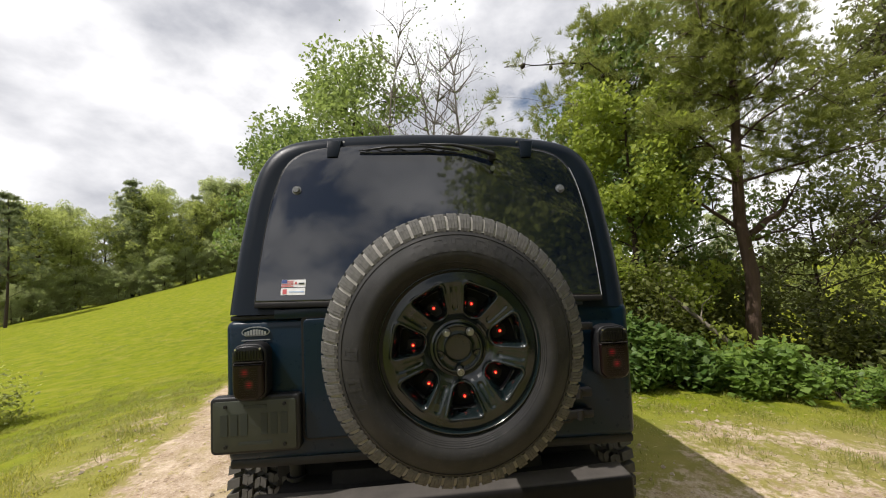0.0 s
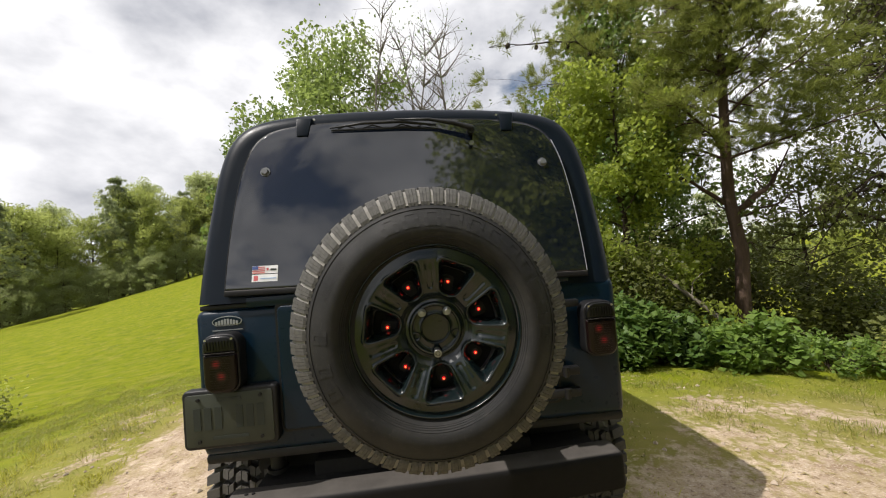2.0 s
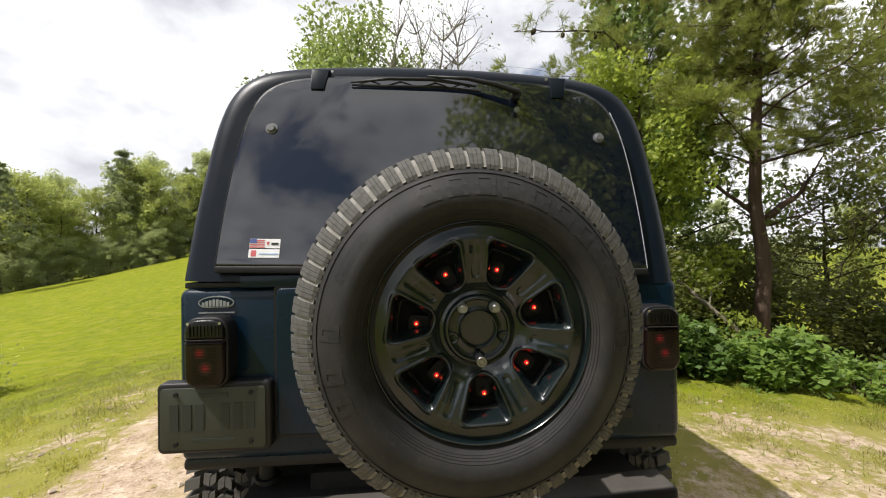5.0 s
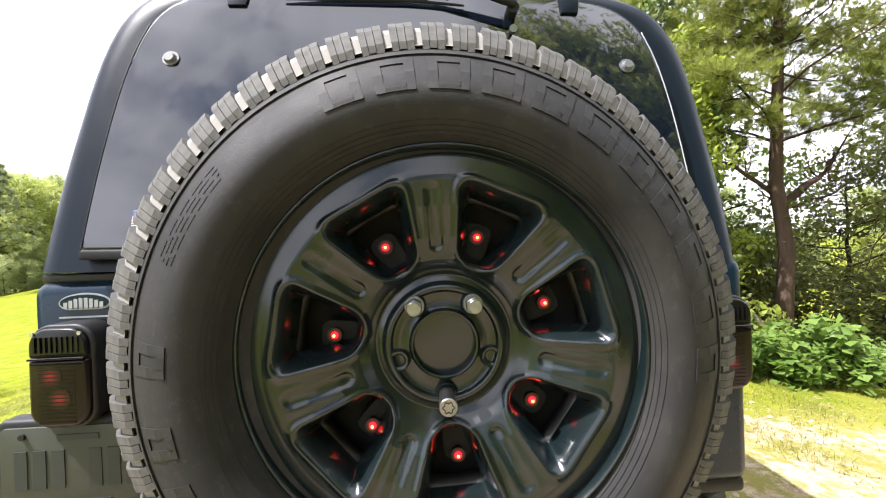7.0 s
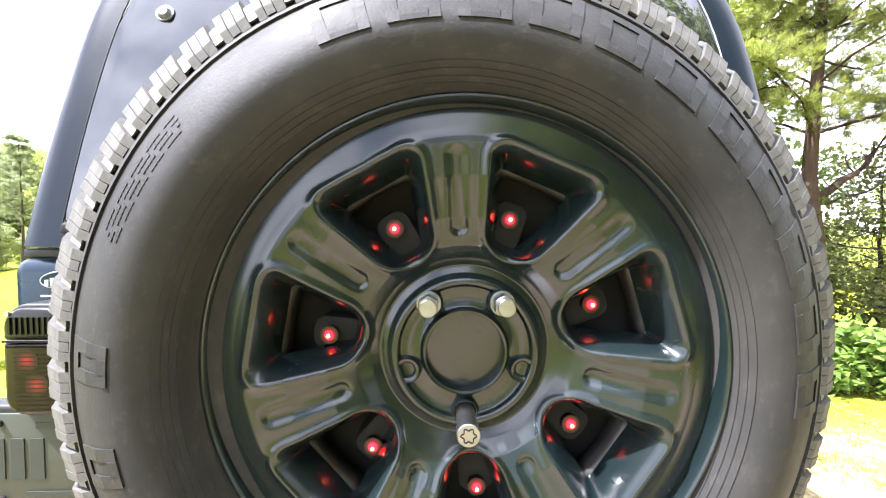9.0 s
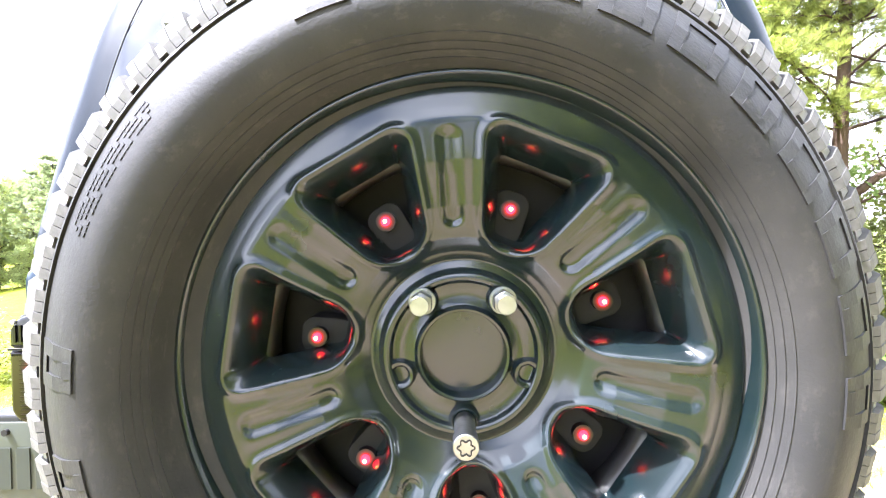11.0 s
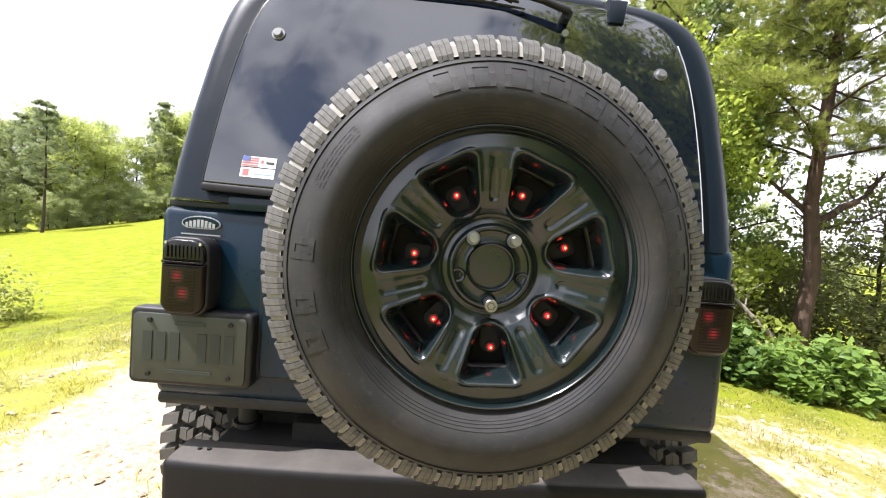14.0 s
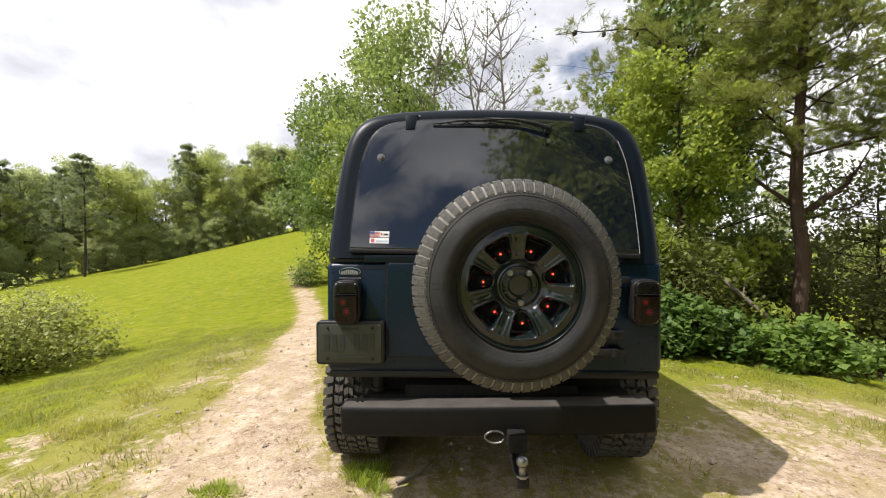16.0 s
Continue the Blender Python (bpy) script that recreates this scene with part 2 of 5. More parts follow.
# grey of the painted reflection behind the wheel openings
BARREL_GLEAM = mat_plain("barrel_gleam", (0.030, 0.030, 0.028), 0.45, 0, 40)
STEEL = mat_metal("bright_steel", (0.6, 0.58, 0.52), 0.35)
GLASS = mat_glass_dark()
RED_LED = mat_glow("red_led", (1.0, 0.012, 0.02), 1.2)
HOT_LED = mat_glow("led_core", (1.0, 0.30, 0.05), 3.0)
LED_HALO = mat_halo("led_halo", (1.0, 0.006, 0.012), 0.9, 0.0085, (0.01, 0.004, 0.004))
LAMP_RED = mat_plain("smoked_red_lens", (0.0065, 0.0025, 0.0025), 0.34, 0, 160, 0.1, 0.2)
LAMP_DARK = mat_plain("smoked_lens", (0.004, 0.004, 0.004), 0.3, 0, 90, 0.15, 0.25)
LAMP_GLOW = mat_halo("brake_lamp_glow", (1.0, 0.02, 0.04), 0.14, 0.021, (0.0065, 0.003, 0.003))
PLATE = mat_plain("dusty_plate", (0.032, 0.037, 0.027), 0.6, 0, 18)
PLATE_INK = mat_plain("plate_ink", (0.019, 0.024, 0.019), 0.65)
SILVER = mat_plain("silver_badge", (0.30, 0.31, 0.33), 0.4, 0.2)
WHITE_VINYL = mat_plain("white_vinyl", (0.72, 0.72, 0.74), 0.5)
RED_VINYL = mat_plain("red_vinyl", (0.50, 0.10, 0.11), 0.5)
BLUE_VINYL = mat_plain("blue_vinyl", (0.06, 0.09, 0.26), 0.5)
CYAN_VINYL = mat_plain("light_blue_vinyl", (0.30, 0.42, 0.62), 0.5)
BARK = mat_bark("bark", (0.020, 0.014, 0.011), (0.085, 0.062, 0.048))
PINE_BARK = mat_bark("reddish_pine_bark", (0.032, 0.021, 0.016), (0.135, 0.090, 0.068))
GREY_BARK = mat_bark("weathered_grey_bark", (0.08, 0.068, 0.055), (0.25, 0.22, 0.18))
LEAF_BRIGHT = mat_leaf("leaf_bright", (0.088, 0.132, 0.02), (0.33, 0.385, 0.06), 0.47)
LEAF_TALL = mat_leaf("leaf_tall_tree", (0.078, 0.122, 0.03), (0.26, 0.325, 0.085), 0.42)
LEAF_MID = mat_leaf("leaf_mid", (0.048, 0.092, 0.022), (0.18, 0.25, 0.058), 0.38)
LEAF_EDGE = mat_leaf("leaf_wood_edge", (0.12, 0.15, 0.045), (0.39, 0.43, 0.125), 0.52)
# haze and sunlit brightness of the far wood are put into this leaf colour
LEAF_HAZED = mat_leaf("leaf_far_hazed", (0.145, 0.18, 0.085), (0.42, 0.46, 0.21), 0.52)
# shade below and among the trees is put into this leaf colour
LEAF_SHADED = mat_leaf("leaf_shaded", (0.045, 0.06, 0.016), (0.15, 0.165, 0.04), 0.34)
NEEDLE = mat_leaf("pine_needle", (0.062, 0.088, 0.02), (0.26, 0.285, 0.062), 0.40)
# needles paled by distance haze put into their colour
NEEDLE_HAZED = mat_leaf("pine_needle_far_hazed", (0.11, 0.14, 0.075), (0.27, 0.31, 0.15), 0.42)
SHRUB = mat_leaf("shrub_leaf", (0.04, 0.095, 0.02), (0.13, 0.20, 0.04), 0.35)
SHRUB_LIGHT = mat_leaf("light_shrub_leaf", (0.07, 0.13, 0.025), (0.20, 0.29, 0.055), 0.4)
SHRUB_DRY = mat_leaf("grey_green_shrub_leaf", (0.10, 0.125, 0.032), (0.36, 0.385, 0.10), 0.46)
BLADE = mat_leaf("grass_blade", (0.10, 0.13, 0.012), (0.26, 0.26, 0.05), 0.4)
VERGE = mat_leaf("verge_blade", (0.17, 0.185, 0.014), (0.38, 0.36, 0.055), 0.5)
TUFT = mat_leaf("tuft_blade", (0.13, 0.19, 0.018), (0.34, 0.41, 0.06), 0.5)
STRAW = mat_leaf("dry_grass_blade", (0.26, 0.21, 0.08), (0.42, 0.36, 0.16), 0.35)
GROUND = mat_ground()


# ---------------------------------------------------------------- mesh helpers
def mesh_of(name, verts, faces, material, smooth=False):
    me = bpy.data.meshes.new(name)
    me.from_pydata([tuple(v) for v in verts], [], faces)
    me.materials.append(material)
    if smooth:
        me.shade_smooth()
    return me


def mesh_from_bm(name, bm, material, smooth=False):
    me = bpy.data.meshes.new(name)
    bm.normal_update()
    bm.to_mesh(me)
    bm.free()
    for m in material if isinstance(material, (list, tuple)) else (material,):
        me.materials.append(m)
    if smooth:
        me.shade_smooth()
        me.set_sharp_from_angle(angle=radians(38))
    return me


def part(name, bm, material, parent, label="", smooth=True):
    """One mesh object under a thing or under a part."""
    me = bm if isinstance(bm, bpy.types.Mesh) else mesh_from_bm(name, bm, material, smooth)
    ob = new(name, me)
    ob.parent = parent
    if label:
        ob["label"] = label
    return ob


def thing(name, label, category, group="", at=(0, 0, 0)):
    ob = new(name)
    ob.location = at
    ob.empty_display_size = 0.1
    return tagged(ob, label, category, group)


def box(bm, lo, hi, bevel=0.0, seg=2, m=None):
    r = bmesh.ops.create_cube(bm, size=1.0)
    vs = r["verts"]
    c = [(a + b) / 2 for a, b in zip(lo, hi)]
    s = [b - a for a, b in zip(lo, hi)]
    for v in vs:
        v.co = Vector((c[0] + v.co.x * s[0], c[1] + v.co.y * s[1], c[2] + v.co.z * s[2]))
    if bevel:
        es = list({e for v in vs for e in v.link_edges})
        out = bmesh.ops.bevel(bm, geom=es, offset=bevel, segments=seg, profile=0.5, affect="EDGES")
        vs = list({v for f in out["faces"] for v in f.verts} | {v for v in vs if v.is_valid})
    if m is not None:
        bmesh.ops.transform(bm, matrix=m, verts=[v for v in vs if v.is_valid])
    return vs


def one_box(lo, hi, bevel=0.0, seg=2, m=None):
    bm = bmesh.new()
    box(bm, lo, hi, bevel, seg, m)
    return bm


def disc(bm, r, depth, m, seg=24, r2=None):
    return bmesh.ops.create_cone(bm, cap_ends=True, segments=seg, radius1=r, radius2=r if r2 is None else r2, depth=depth, matrix=m)["verts"]


def tube_arrays(points, radii, sides=7):
    """Vertices and faces of a tapered tube along points."""
    verts, faces = [], []
    pts = [Vector(p) for p in points]
    for i, p in enumerate(pts):
        d = (pts[min(i + 1, len(pts) - 1)] - pts[max(i - 1, 0)]).normalized()
        a = d.orthogonal().normalized()
        b = d.cross(a)
        for k in range(sides):
            t = 2 * math.pi * k / sides
            verts.append(p + radii[i] * (math.cos(t) * a + math.sin(t) * b))
    for i in range(len(pts) - 1):
        for k in range(sides):
            q = (k + 1) % sides
            faces.append((i * sides + k, i * sides + q, (i + 1) * sides + q, (i + 1) * sides + k))
    faces.append(tuple(range((len(pts) - 1) * sides, len(pts) * sides)))
    return verts, faces


class Soup:
    """Collects vertices and faces of many small pieces for one mesh."""

    def __init__(self):
        self.v, self.f = [], []

    def add(self, verts, faces):
        n = len(self.v)
        self.v.extend(verts)
        self.f.extend(tuple(i + n for i in f) for f in faces)

    def tube(self, points, radii, sides=6):
        self.add(*tube_arrays(points, radii, sides))

    def mesh(self, name, material, smooth=False):
        return mesh_of(name, self.v, self.f, material, smooth)


def quad_mesh(name, centres, along, across, material, fold=0.0):
    """Many leaf-shaped pieces at once: two triangles each, folded a little along the middle rib."""
    n = len(centres)
    up = np.cross(along, across)
    up /= np.linalg.norm(up, axis=1, keepdims=True) + 1e-9
    w = np.linalg.norm(across, axis=1, keepdims=True)
    a = centres - along * 0.5
    b = centres + across * 0.5 + up * w * fold - along * 0.06
    c = centres + along * 0.5
    d = centres - across * 0.5 + up * w * fold - along * 0.06
    v = np.stack([a, b, c, d], 1).reshape(-1, 3)
    i = np.arange(n)[:, None] * 4
    tri = np.concatenate([i + [0, 1, 2], i + [0, 2, 3]], 1).reshape(-1, 3)
    me = bpy.data.meshes.new(name)
    me.vertices.add(len(v))
    me.vertices.foreach_set("co", v.ravel())
    me.loops.add(tri.size)
    me.loops.foreach_set("vertex_index", tri.ravel().astype(np.int32))
    me.polygons.add(len(tri))
    me.polygons.foreach_set("loop_start", np.arange(0, tri.size, 3, dtype=np.int32))
    me.polygons.foreach_set("loop_total", np.full(len(tri), 3, dtype=np.int32))
    me.update(calc_edges=True)
    me.validate()
    me.materials.append(material)
    return me


RNG = np.random.default_rng(11)


def unit(n):
    d = RNG.normal(size=(n, 3))
    return d / np.linalg.norm(d, axis=1, keepdims=True)


# ---------------------------------------------------------------- ground
GROUND0 = -0.08
# x, y, height, reach of the lie of the land
LAND = ((0, 0, 0, 6), (2, 4, 0, 6), (-2.5, 2, 0, 5), (3, -4, 0, 6), (-3, -4, 0, 6), (-4, 6.5, -0.10, 4), (-7.2, 8.2, -1.15, 5),
        (-6, 4, -0.68, 4), (-9, 4.5, -1.6, 5), (-15, 17.5, -0.85, 8), (-21, 19, -2.2, 8), (-19, 41, 5.4, 12), (-32, 33, -0.2, 10),
        (-36, 28, -2.6, 10), (-12, 24, 1.3, 8), (-4, 30, 3.0, 10), (-55, 35, -4.5, 20), (-40, 5, -5, 20), (4.5, 6, -0.05, 5), (9, 9, -1.1, 6),
        (18, 22, -3.6, 12), (40, 40, -4.0, 25), (22, 4, -1.8, 9), (0, 70, 6, 25), (0, -30, 0, 20), (40, -20, 0, 25), (-40, -30, -3, 25))


def land(x, y):
    x, y = np.asarray(x, float), np.asarray(y, float)
    top, low = 0.0, 1e-9
    for px, py, h, reach in LAND:
        w = np.exp(-((x - px) ** 2 + (y - py) ** 2) / (2 * reach**2)) + 1e-7 / (1 + ((x - px) ** 2 + (y - py) ** 2) / 900)
        top, low = top + w * h, low + w
    flat = np.exp(-(((x + 0.2) / 4.2) ** 4 + ((y - 0.5) / 5.5) ** 4))
    return (top / low) * (1 - flat) + GROUND0 * flat


def bare(x, y):
    """How bare of grass the ground is: worn wheel lines that join in front of the parked vehicle."""
    x, y = np.asarray(x, float), np.asarray(y, float)
    lx = -1.15 - 0.33 * np.clip(y, -9, 30) - 0.0085 * np.clip(y - 3, 0, 40) ** 2
    wide = 0.36 + 0.30 / (1 + np.exp((y - 1.6) / 0.5))
    left = 0.95 * np.exp(-(((x - lx) / wide) ** 4))
    under = 0.62 * np.exp(-((x / 1.5) ** 4)) / (1 + np.exp((y - 2.2) / 0.5)) / (1 + np.exp((-2.6 - y) / 0.3))
    right = 0.95 * np.exp(-(((x - 2.0 + 0.25 * y) / 0.75) ** 4)) / (1 + np.exp((y - 1.25) / 0.22))
    right2 = 0.45 * np.exp(-(((y - 1.5 - 0.12 * x) / 0.35) ** 2)) * np.exp(-(((x - 3.2) / 1.6) ** 4))
    fade = 1 / (1 + np.exp((y - 18) / 1.5))
    worn = 0.46 * np.exp(-(((x - 2.4) / 2.0) ** 4) - ((y - 0.6) / 1.9) ** 4)
    edge = 0.36 * np.exp(-(((x - lx + 0.45) / 1.35) ** 4)) / (1 + np.exp((y - 4.5) / 0.8))
    strip = 1 - 0.62 * np.exp(-(((x + 1.06 + 0.16 * (y - 1.5)) / 0.22) ** 4)) * np.exp(-(((y - 2.3) / 1.3) ** 4))
    left = left * strip
    return np.clip(np.maximum.reduce([left, under, right, right2, worn, edge]) * fade, 0, 1)


def make_ground():
    def grid(xs, ys):
        gx, gy = np.meshgrid(xs, ys)
        return gx, gy

    def stretch(n, near, far):
        t = np.linspace(-1, 1, n)
        return np.sign(t) * (near * np.abs(t) + (far - near) * np.abs(t) ** 5)

    gx, gy = grid(stretch(281, 18, 900), stretch(281, 18, 900) + 2.0)
    gz = land(gx, gy)
    close = np.exp(-((gx / 9) ** 2 + ((gy - 2) / 9) ** 2))
    rough = np.array([noise.noise(Vector((a * 2.1, b * 2.1, 0))) + 0.5 * noise.noise(Vector((a * 6, b * 6, 3))) for a, b in zip(gx.ravel(), gy.ravel())])
    gz = gz + rough.reshape(gx.shape) * (0.012 + 0.02 * (1 - close))
    n, m = gx.shape
    v = np.stack([gx, gy, gz], -1).reshape(-1, 3)
    idx = np.arange(n * m).reshape(n, m)
    f = np.stack([idx[:-1, :-1], idx[:-1, 1:], idx[1:, 1:], idx[1:, :-1]], -1).reshape(-1, 4)
    me = bpy.data.meshes.new("ground")
    me.from_pydata(v.tolist(), [], f.tolist())
    me.shade_smooth()
    me.materials.append(GROUND)
    at = me.attributes.new("bare", "FLOAT", "POINT")
    at.data.foreach_set("value", bare(gx, gy).ravel().astype(np.float32))
    tagged(new("ground", me), "sunlit mown meadow sloping past a bare stony track", "ground", kind="structure")


make_ground()


# ---------------------------------------------------------------- trees
def limb(soup, a, b, r0, r1, bend=0.1, steps=6, sides=6):
    a, b = Vector(a), Vector(b)
    length = (b - a).length
    off = Vector(RNG.normal(size=3)) * bend * length
    pts = [a.lerp(b, t) + off * math.sin(math.pi * t) + Vector(RNG.normal(size=3)) * 0.012 * min(length, 3.0) * (0 < t < 1) for t in np.linspace(0, 1, steps).tolist()]
    soup.tube(pts, [r0 + (r1 - r0) * t for t in np.linspace(0, 1, steps).tolist()], sides)
    return pts


def broadleaf(height, spread, leaf, n_leaf, clusters, base=0.25, trunk=0.09, seed=1, squash=1.0, lean=0.0):
    """Meshes of a broad-leaved tree: wood and crown, base at the origin."""
    global RNG
    RNG = np.random.default_rng(seed)
    wood = Soup()
    tip = Vector((lean * height, 0.0, height * 0.9))
    stem = limb(wood, (0, 0, -0.15), tip, trunk, trunk * 0.18, 0.03, 9, 8)
    cl, rad = [], []
    for i in range(clusters):
        t = base + (1 - base) * (i + RNG.random()) / clusters
        start = stem[min(int(t * 8), 8)].lerp(stem[min(int(t * 8) + 1, 8)], (t * 8) % 1)
        ang = i * 2.4 + RNG.normal() * 0.5
        reach = spread * (0.40 + 0.60 * math.sin(math.pi * (0.22 + 0.66 * (t - base) / (1 - base + 1e-6)))) * (0.6 + 0.55 * RNG.random())
        end = start + Vector((math.cos(ang) * reach, math.sin(ang) * reach, height * (0.05 + 0.10 * RNG.random())))
        pts = limb(wood, start, end, trunk * (0.5 - 0.35 * t), trunk * 0.06, 0.08, 5, 5)
        for p in pts[2:]:
            cl.append(np.array(p) + RNG.normal(size=3) * spread * 0.06)
            rad.append(spread * (0.20 + 0.20 * RNG.random()))
        for _ in range(2):
            q = pts[3] + Vector(RNG.normal(size=3)) * reach * 0.28
            limb(wood, pts[2], q, trunk * 0.10, trunk * 0.03, 0.05, 3, 4)
            cl.append(np.array(q))
            rad.append(spread * (0.17 + 0.18 * RNG.random()))
    cl.append(np.array(tip))
    rad.append(spread * 0.3)
    cl, rad = np.array(cl), np.array(rad)
    pick = RNG.choice(len(cl), n_leaf, p=rad**2 / (rad**2).sum())
    shell = 0.35 + 0.65 * RNG.random(n_leaf) ** 0.5
    c = cl[pick] + unit(n_leaf) * (rad[pick] * shell)[:, None] * [1, 1, 0.75 * squash]
    along = unit(n_leaf)
    along[:, 2] -= 0.45
    along /= np.linalg.norm(along, axis=1, keepdims=True)
    side = np.cross(along, unit(n_leaf))
    side /= np.linalg.norm(side, axis=1, keepdims=True) + 1e-9
    size = leaf * (0.6 + 0.8 * RNG.random((n_leaf, 1)))
    return wood, (c, along * size, side * size * 0.62)


def pine(height, spread, needle, tufts, blades, base=0.35, trunk=0.1, seed=2, lean=0.0, whorls=12, droop=0.05, thick=0.062, gather=0.048, stubs=4):
    """Meshes of a pine: wood and tufted needles, base at the origin."""
    global RNG
    RNG = np.random.default_rng(seed)
    wood = Soup()
    stem = limb(wood, (0, 0, -0.15), (lean * height, 0, height), trunk, trunk * 0.15, 0.02, 10, 8)
    ends, dirs = [], []
    for i in range(whorls):
        t = base + (1 - base) * (i + 0.5) / whorls
        k = t * 9
        start = stem[min(int(k), 9)].lerp(stem[min(int(k) + 1, 9)], k % 1)
        for j in range(5):
            ang = i * 1.1 + j * 1.257 + RNG.normal() * 0.4
            reach = spread * (1.05 - 0.85 * (t - base) / (1 - base)) * (0.55 + 0.55 * RNG.random())
            end = start + Vector((math.cos(ang) * reach, math.sin(ang) * reach, reach * (0.18 - droop + 0.3 * RNG.random())))
            pts = limb(wood, start, end, trunk * 0.27 * (1.1 - t), trunk * 0.04, 0.15, 6, 5)
            for q in range(2, 6):
                for _ in range(2):
                    tw = pts[q] + Vector(RNG.normal(size=3)) * reach * 0.16 + Vector((0, 0, 0.03 * reach))
                    limb(wood, pts[q - 1], tw, trunk * 0.045, trunk * 0.015, 0.03, 3, 3)
                    ends.append(np.array(tw))
                    dirs.append(np.array((tw - pts[q - 1]).normalized()))
    for i in range(stubs):
        k = (0.22 + (base - 0.2) * i / 9) * 9
        start = stem[int(k)].lerp(stem[int(k) + 1], k % 1)
        ang = i * 2.3 + RNG.random()
        reach = spread * (0.25 + 0.4 * RNG.random())
        pts = limb(wood, start, start + Vector((math.cos(ang) * reach, math.sin(ang) * reach, reach * (0.1 + 0.4 * RNG.random()))), trunk * 0.2, trunk * 0.04, 0.12, 7, 5)
        for q in (3, 4, 5):
            limb(wood, pts[q], pts[q] + Vector(RNG.normal(size=3)) * reach * 0.22, trunk * 0.07, trunk * 0.02, 0.1, 4, 4)
    ends, dirs = np.array(ends), np.array(dirs)
    pick = RNG.integers(len(ends), size=tufts)
    c0 = ends[pick] + RNG.normal(size=(tufts, 3)) * spread * gather
    d0 = dirs[pick] + unit(tufts) * 0.5 + [0, 0, 0.25]
    d0 /= np.linalg.norm(d0, axis=1, keepdims=True)
    c = np.repeat(c0, blades, 0)
    d = np.repeat(d0, blades, 0) + unit(tufts * blades) * 0.75
    d /= np.linalg.norm(d, axis=1, keepdims=True)
    size = needle * (0.7 + 0.5 * RNG.random((len(c), 1)))
    side = np.cross(d, unit(len(c)))
    side /= np.linalg.norm(side, axis=1, keepdims=True) + 1e-9
    return wood, (c + d * size * 0.5, d * size, side * size * thick)


def tree_thing(name, made, leaf_material, label, category, at, turn=0.0, scale=1.0, group="", fold=0.12, bark=None):
    wood, (c, a, s) = made
    t = thing(name, label, category, group)
    part("trunk", wood.mesh("trunk", bark or BARK, True), None, t)
    part("crown", quad_mesh("crown", c, a, s, leaf_material, fold), None, t)
    x, y = at
    t.matrix_basis = pose(x, y, float(land(x, y)) - 0.05, 0, 0, turn) @ Matrix.Scale(scale, 4)
    return t


def put_copy(proto, x, y, turn, scale):
    c = copy_thing(proto, pose(x, y, float(land(x, y)) - 0.1, 0, 0, turn))
    c.scale = (scale * random.uniform(0.9, 1.15), scale * random.uniform(0.9, 1.15), scale)
    return c


# near trees beside the track
def forked_pine():
    """The pine beside the clearing: a dark stem that parts at eye height."""
    made = pine(7.6, 1.6, 0.112, 8400, 26, 0.39, 0.115, 5, 0.0, 15, 0.12, 0.058, 0.055, 1)
    wood = made[0]
    for end, r in (((-0.95, 0.15, 2.85), 0.040), ((0.75, -0.1, 2.80), 0.062), ((1.25, 0.2, 2.45), 0.026), ((-0.55, -0.3, 2.35), 0.016)):
        pts = limb(wood, (0, 0, 2.08 + 0.08 * RNG.random()), end, r, r * 0.35, 0.10, 7, 6)
        for q in (3, 4, 5, 6):
            for _ in range(3):
                limb(wood, pts[q], pts[q] + Vector(RNG.normal(size=3)) * 0.22 + Vector((0, 0, 0.10)), r * 0.22, 0.003, 0.14, 4, 4)
    return made


tree_thing("pine_tree", forked_pine(), NEEDLE, "tall pine with a forked dark trunk and long bright needles", "tree", (4.98, 5.0), 0, bark=PINE_BARK)


def reaching_pine():
    """A pine with one long thin branch that hangs over the track, with tufts and old cones along it."""
    wood, (c, along, across) = pine(7.2, 2.9, 0.17, 2600, 26, 0.56, 0.085, 6, 0.0, 8, 0.10, 0.055, 0.032, 0)
    run = limb(wood, (0.05, -0.1, 5.6), (-1.3, -1.3, 5.5), 0.030, 0.018, 0.03, 6, 6)[:-1] + limb(wood, (-1.3, -1.3, 5.5), (-3.0, -2.0, 5.1), 0.018, 0.005, 0.04, 10, 5)
    spots, cones = [], []
    for i, p in enumerate(run[2:]):
        for _ in range(1 if i > 5 else 3):
            tip = p + Vector(RNG.uniform(-1, 1, size=3)) * 0.22 + Vector((0, 0, 0.04))
            limb(wood, p, tip, 0.006, 0.003, 0.08, 4, 4)
            spots.append(np.array(tip))
        if i % 3 == 1:
            cones += [p + Vector((0.03 * RNG.normal(), 0.03 * RNG.normal(), -0.035)) for _ in range(2)]
    n = 26 * 3
    c2 = np.repeat(np.array(spots), n, 0) + np.repeat(RNG.normal(size=(len(spots) * 3, 3)) * 0.05, 26, 0)
    d = unit(len(c2)) + np.repeat(unit(len(spots) * 3) * 0.9, 26, 0)
    d /= np.linalg.norm(d, axis=1, keepdims=True)
    side = np.cross(d, unit(len(c2)))
    side /= np.linalg.norm(side, axis=1, keepdims=True) + 1e-9
    size = 0.13 * (0.7 + 0.5 * RNG.random((len(c2), 1)))
    leaves = (np.concatenate([c, c2 + d * size * 0.5]), np.concatenate([along, d * size]), np.concatenate([across, side * size * 0.055]))
    return (wood, leaves), cones


made, cones = reaching_pine()
tree = tree_thing("pine_tree", made, NEEDLE, "pine reaching a long thin branch with old cones over the track", "tree", (4.3, 7.0), 0)
cone_bm = bmesh.new()
bmesh.ops.create_uvsphere(cone_bm, u_segments=10, v_segments=8, radius=0.032)
for v in cone_bm.verts:
    v.co *= (1.0 + 0.16 * math.sin(v.co.z * 420) * math.cos(6 * math.atan2(v.co.y, v.co.x)))
    v.co.z *= 1.35
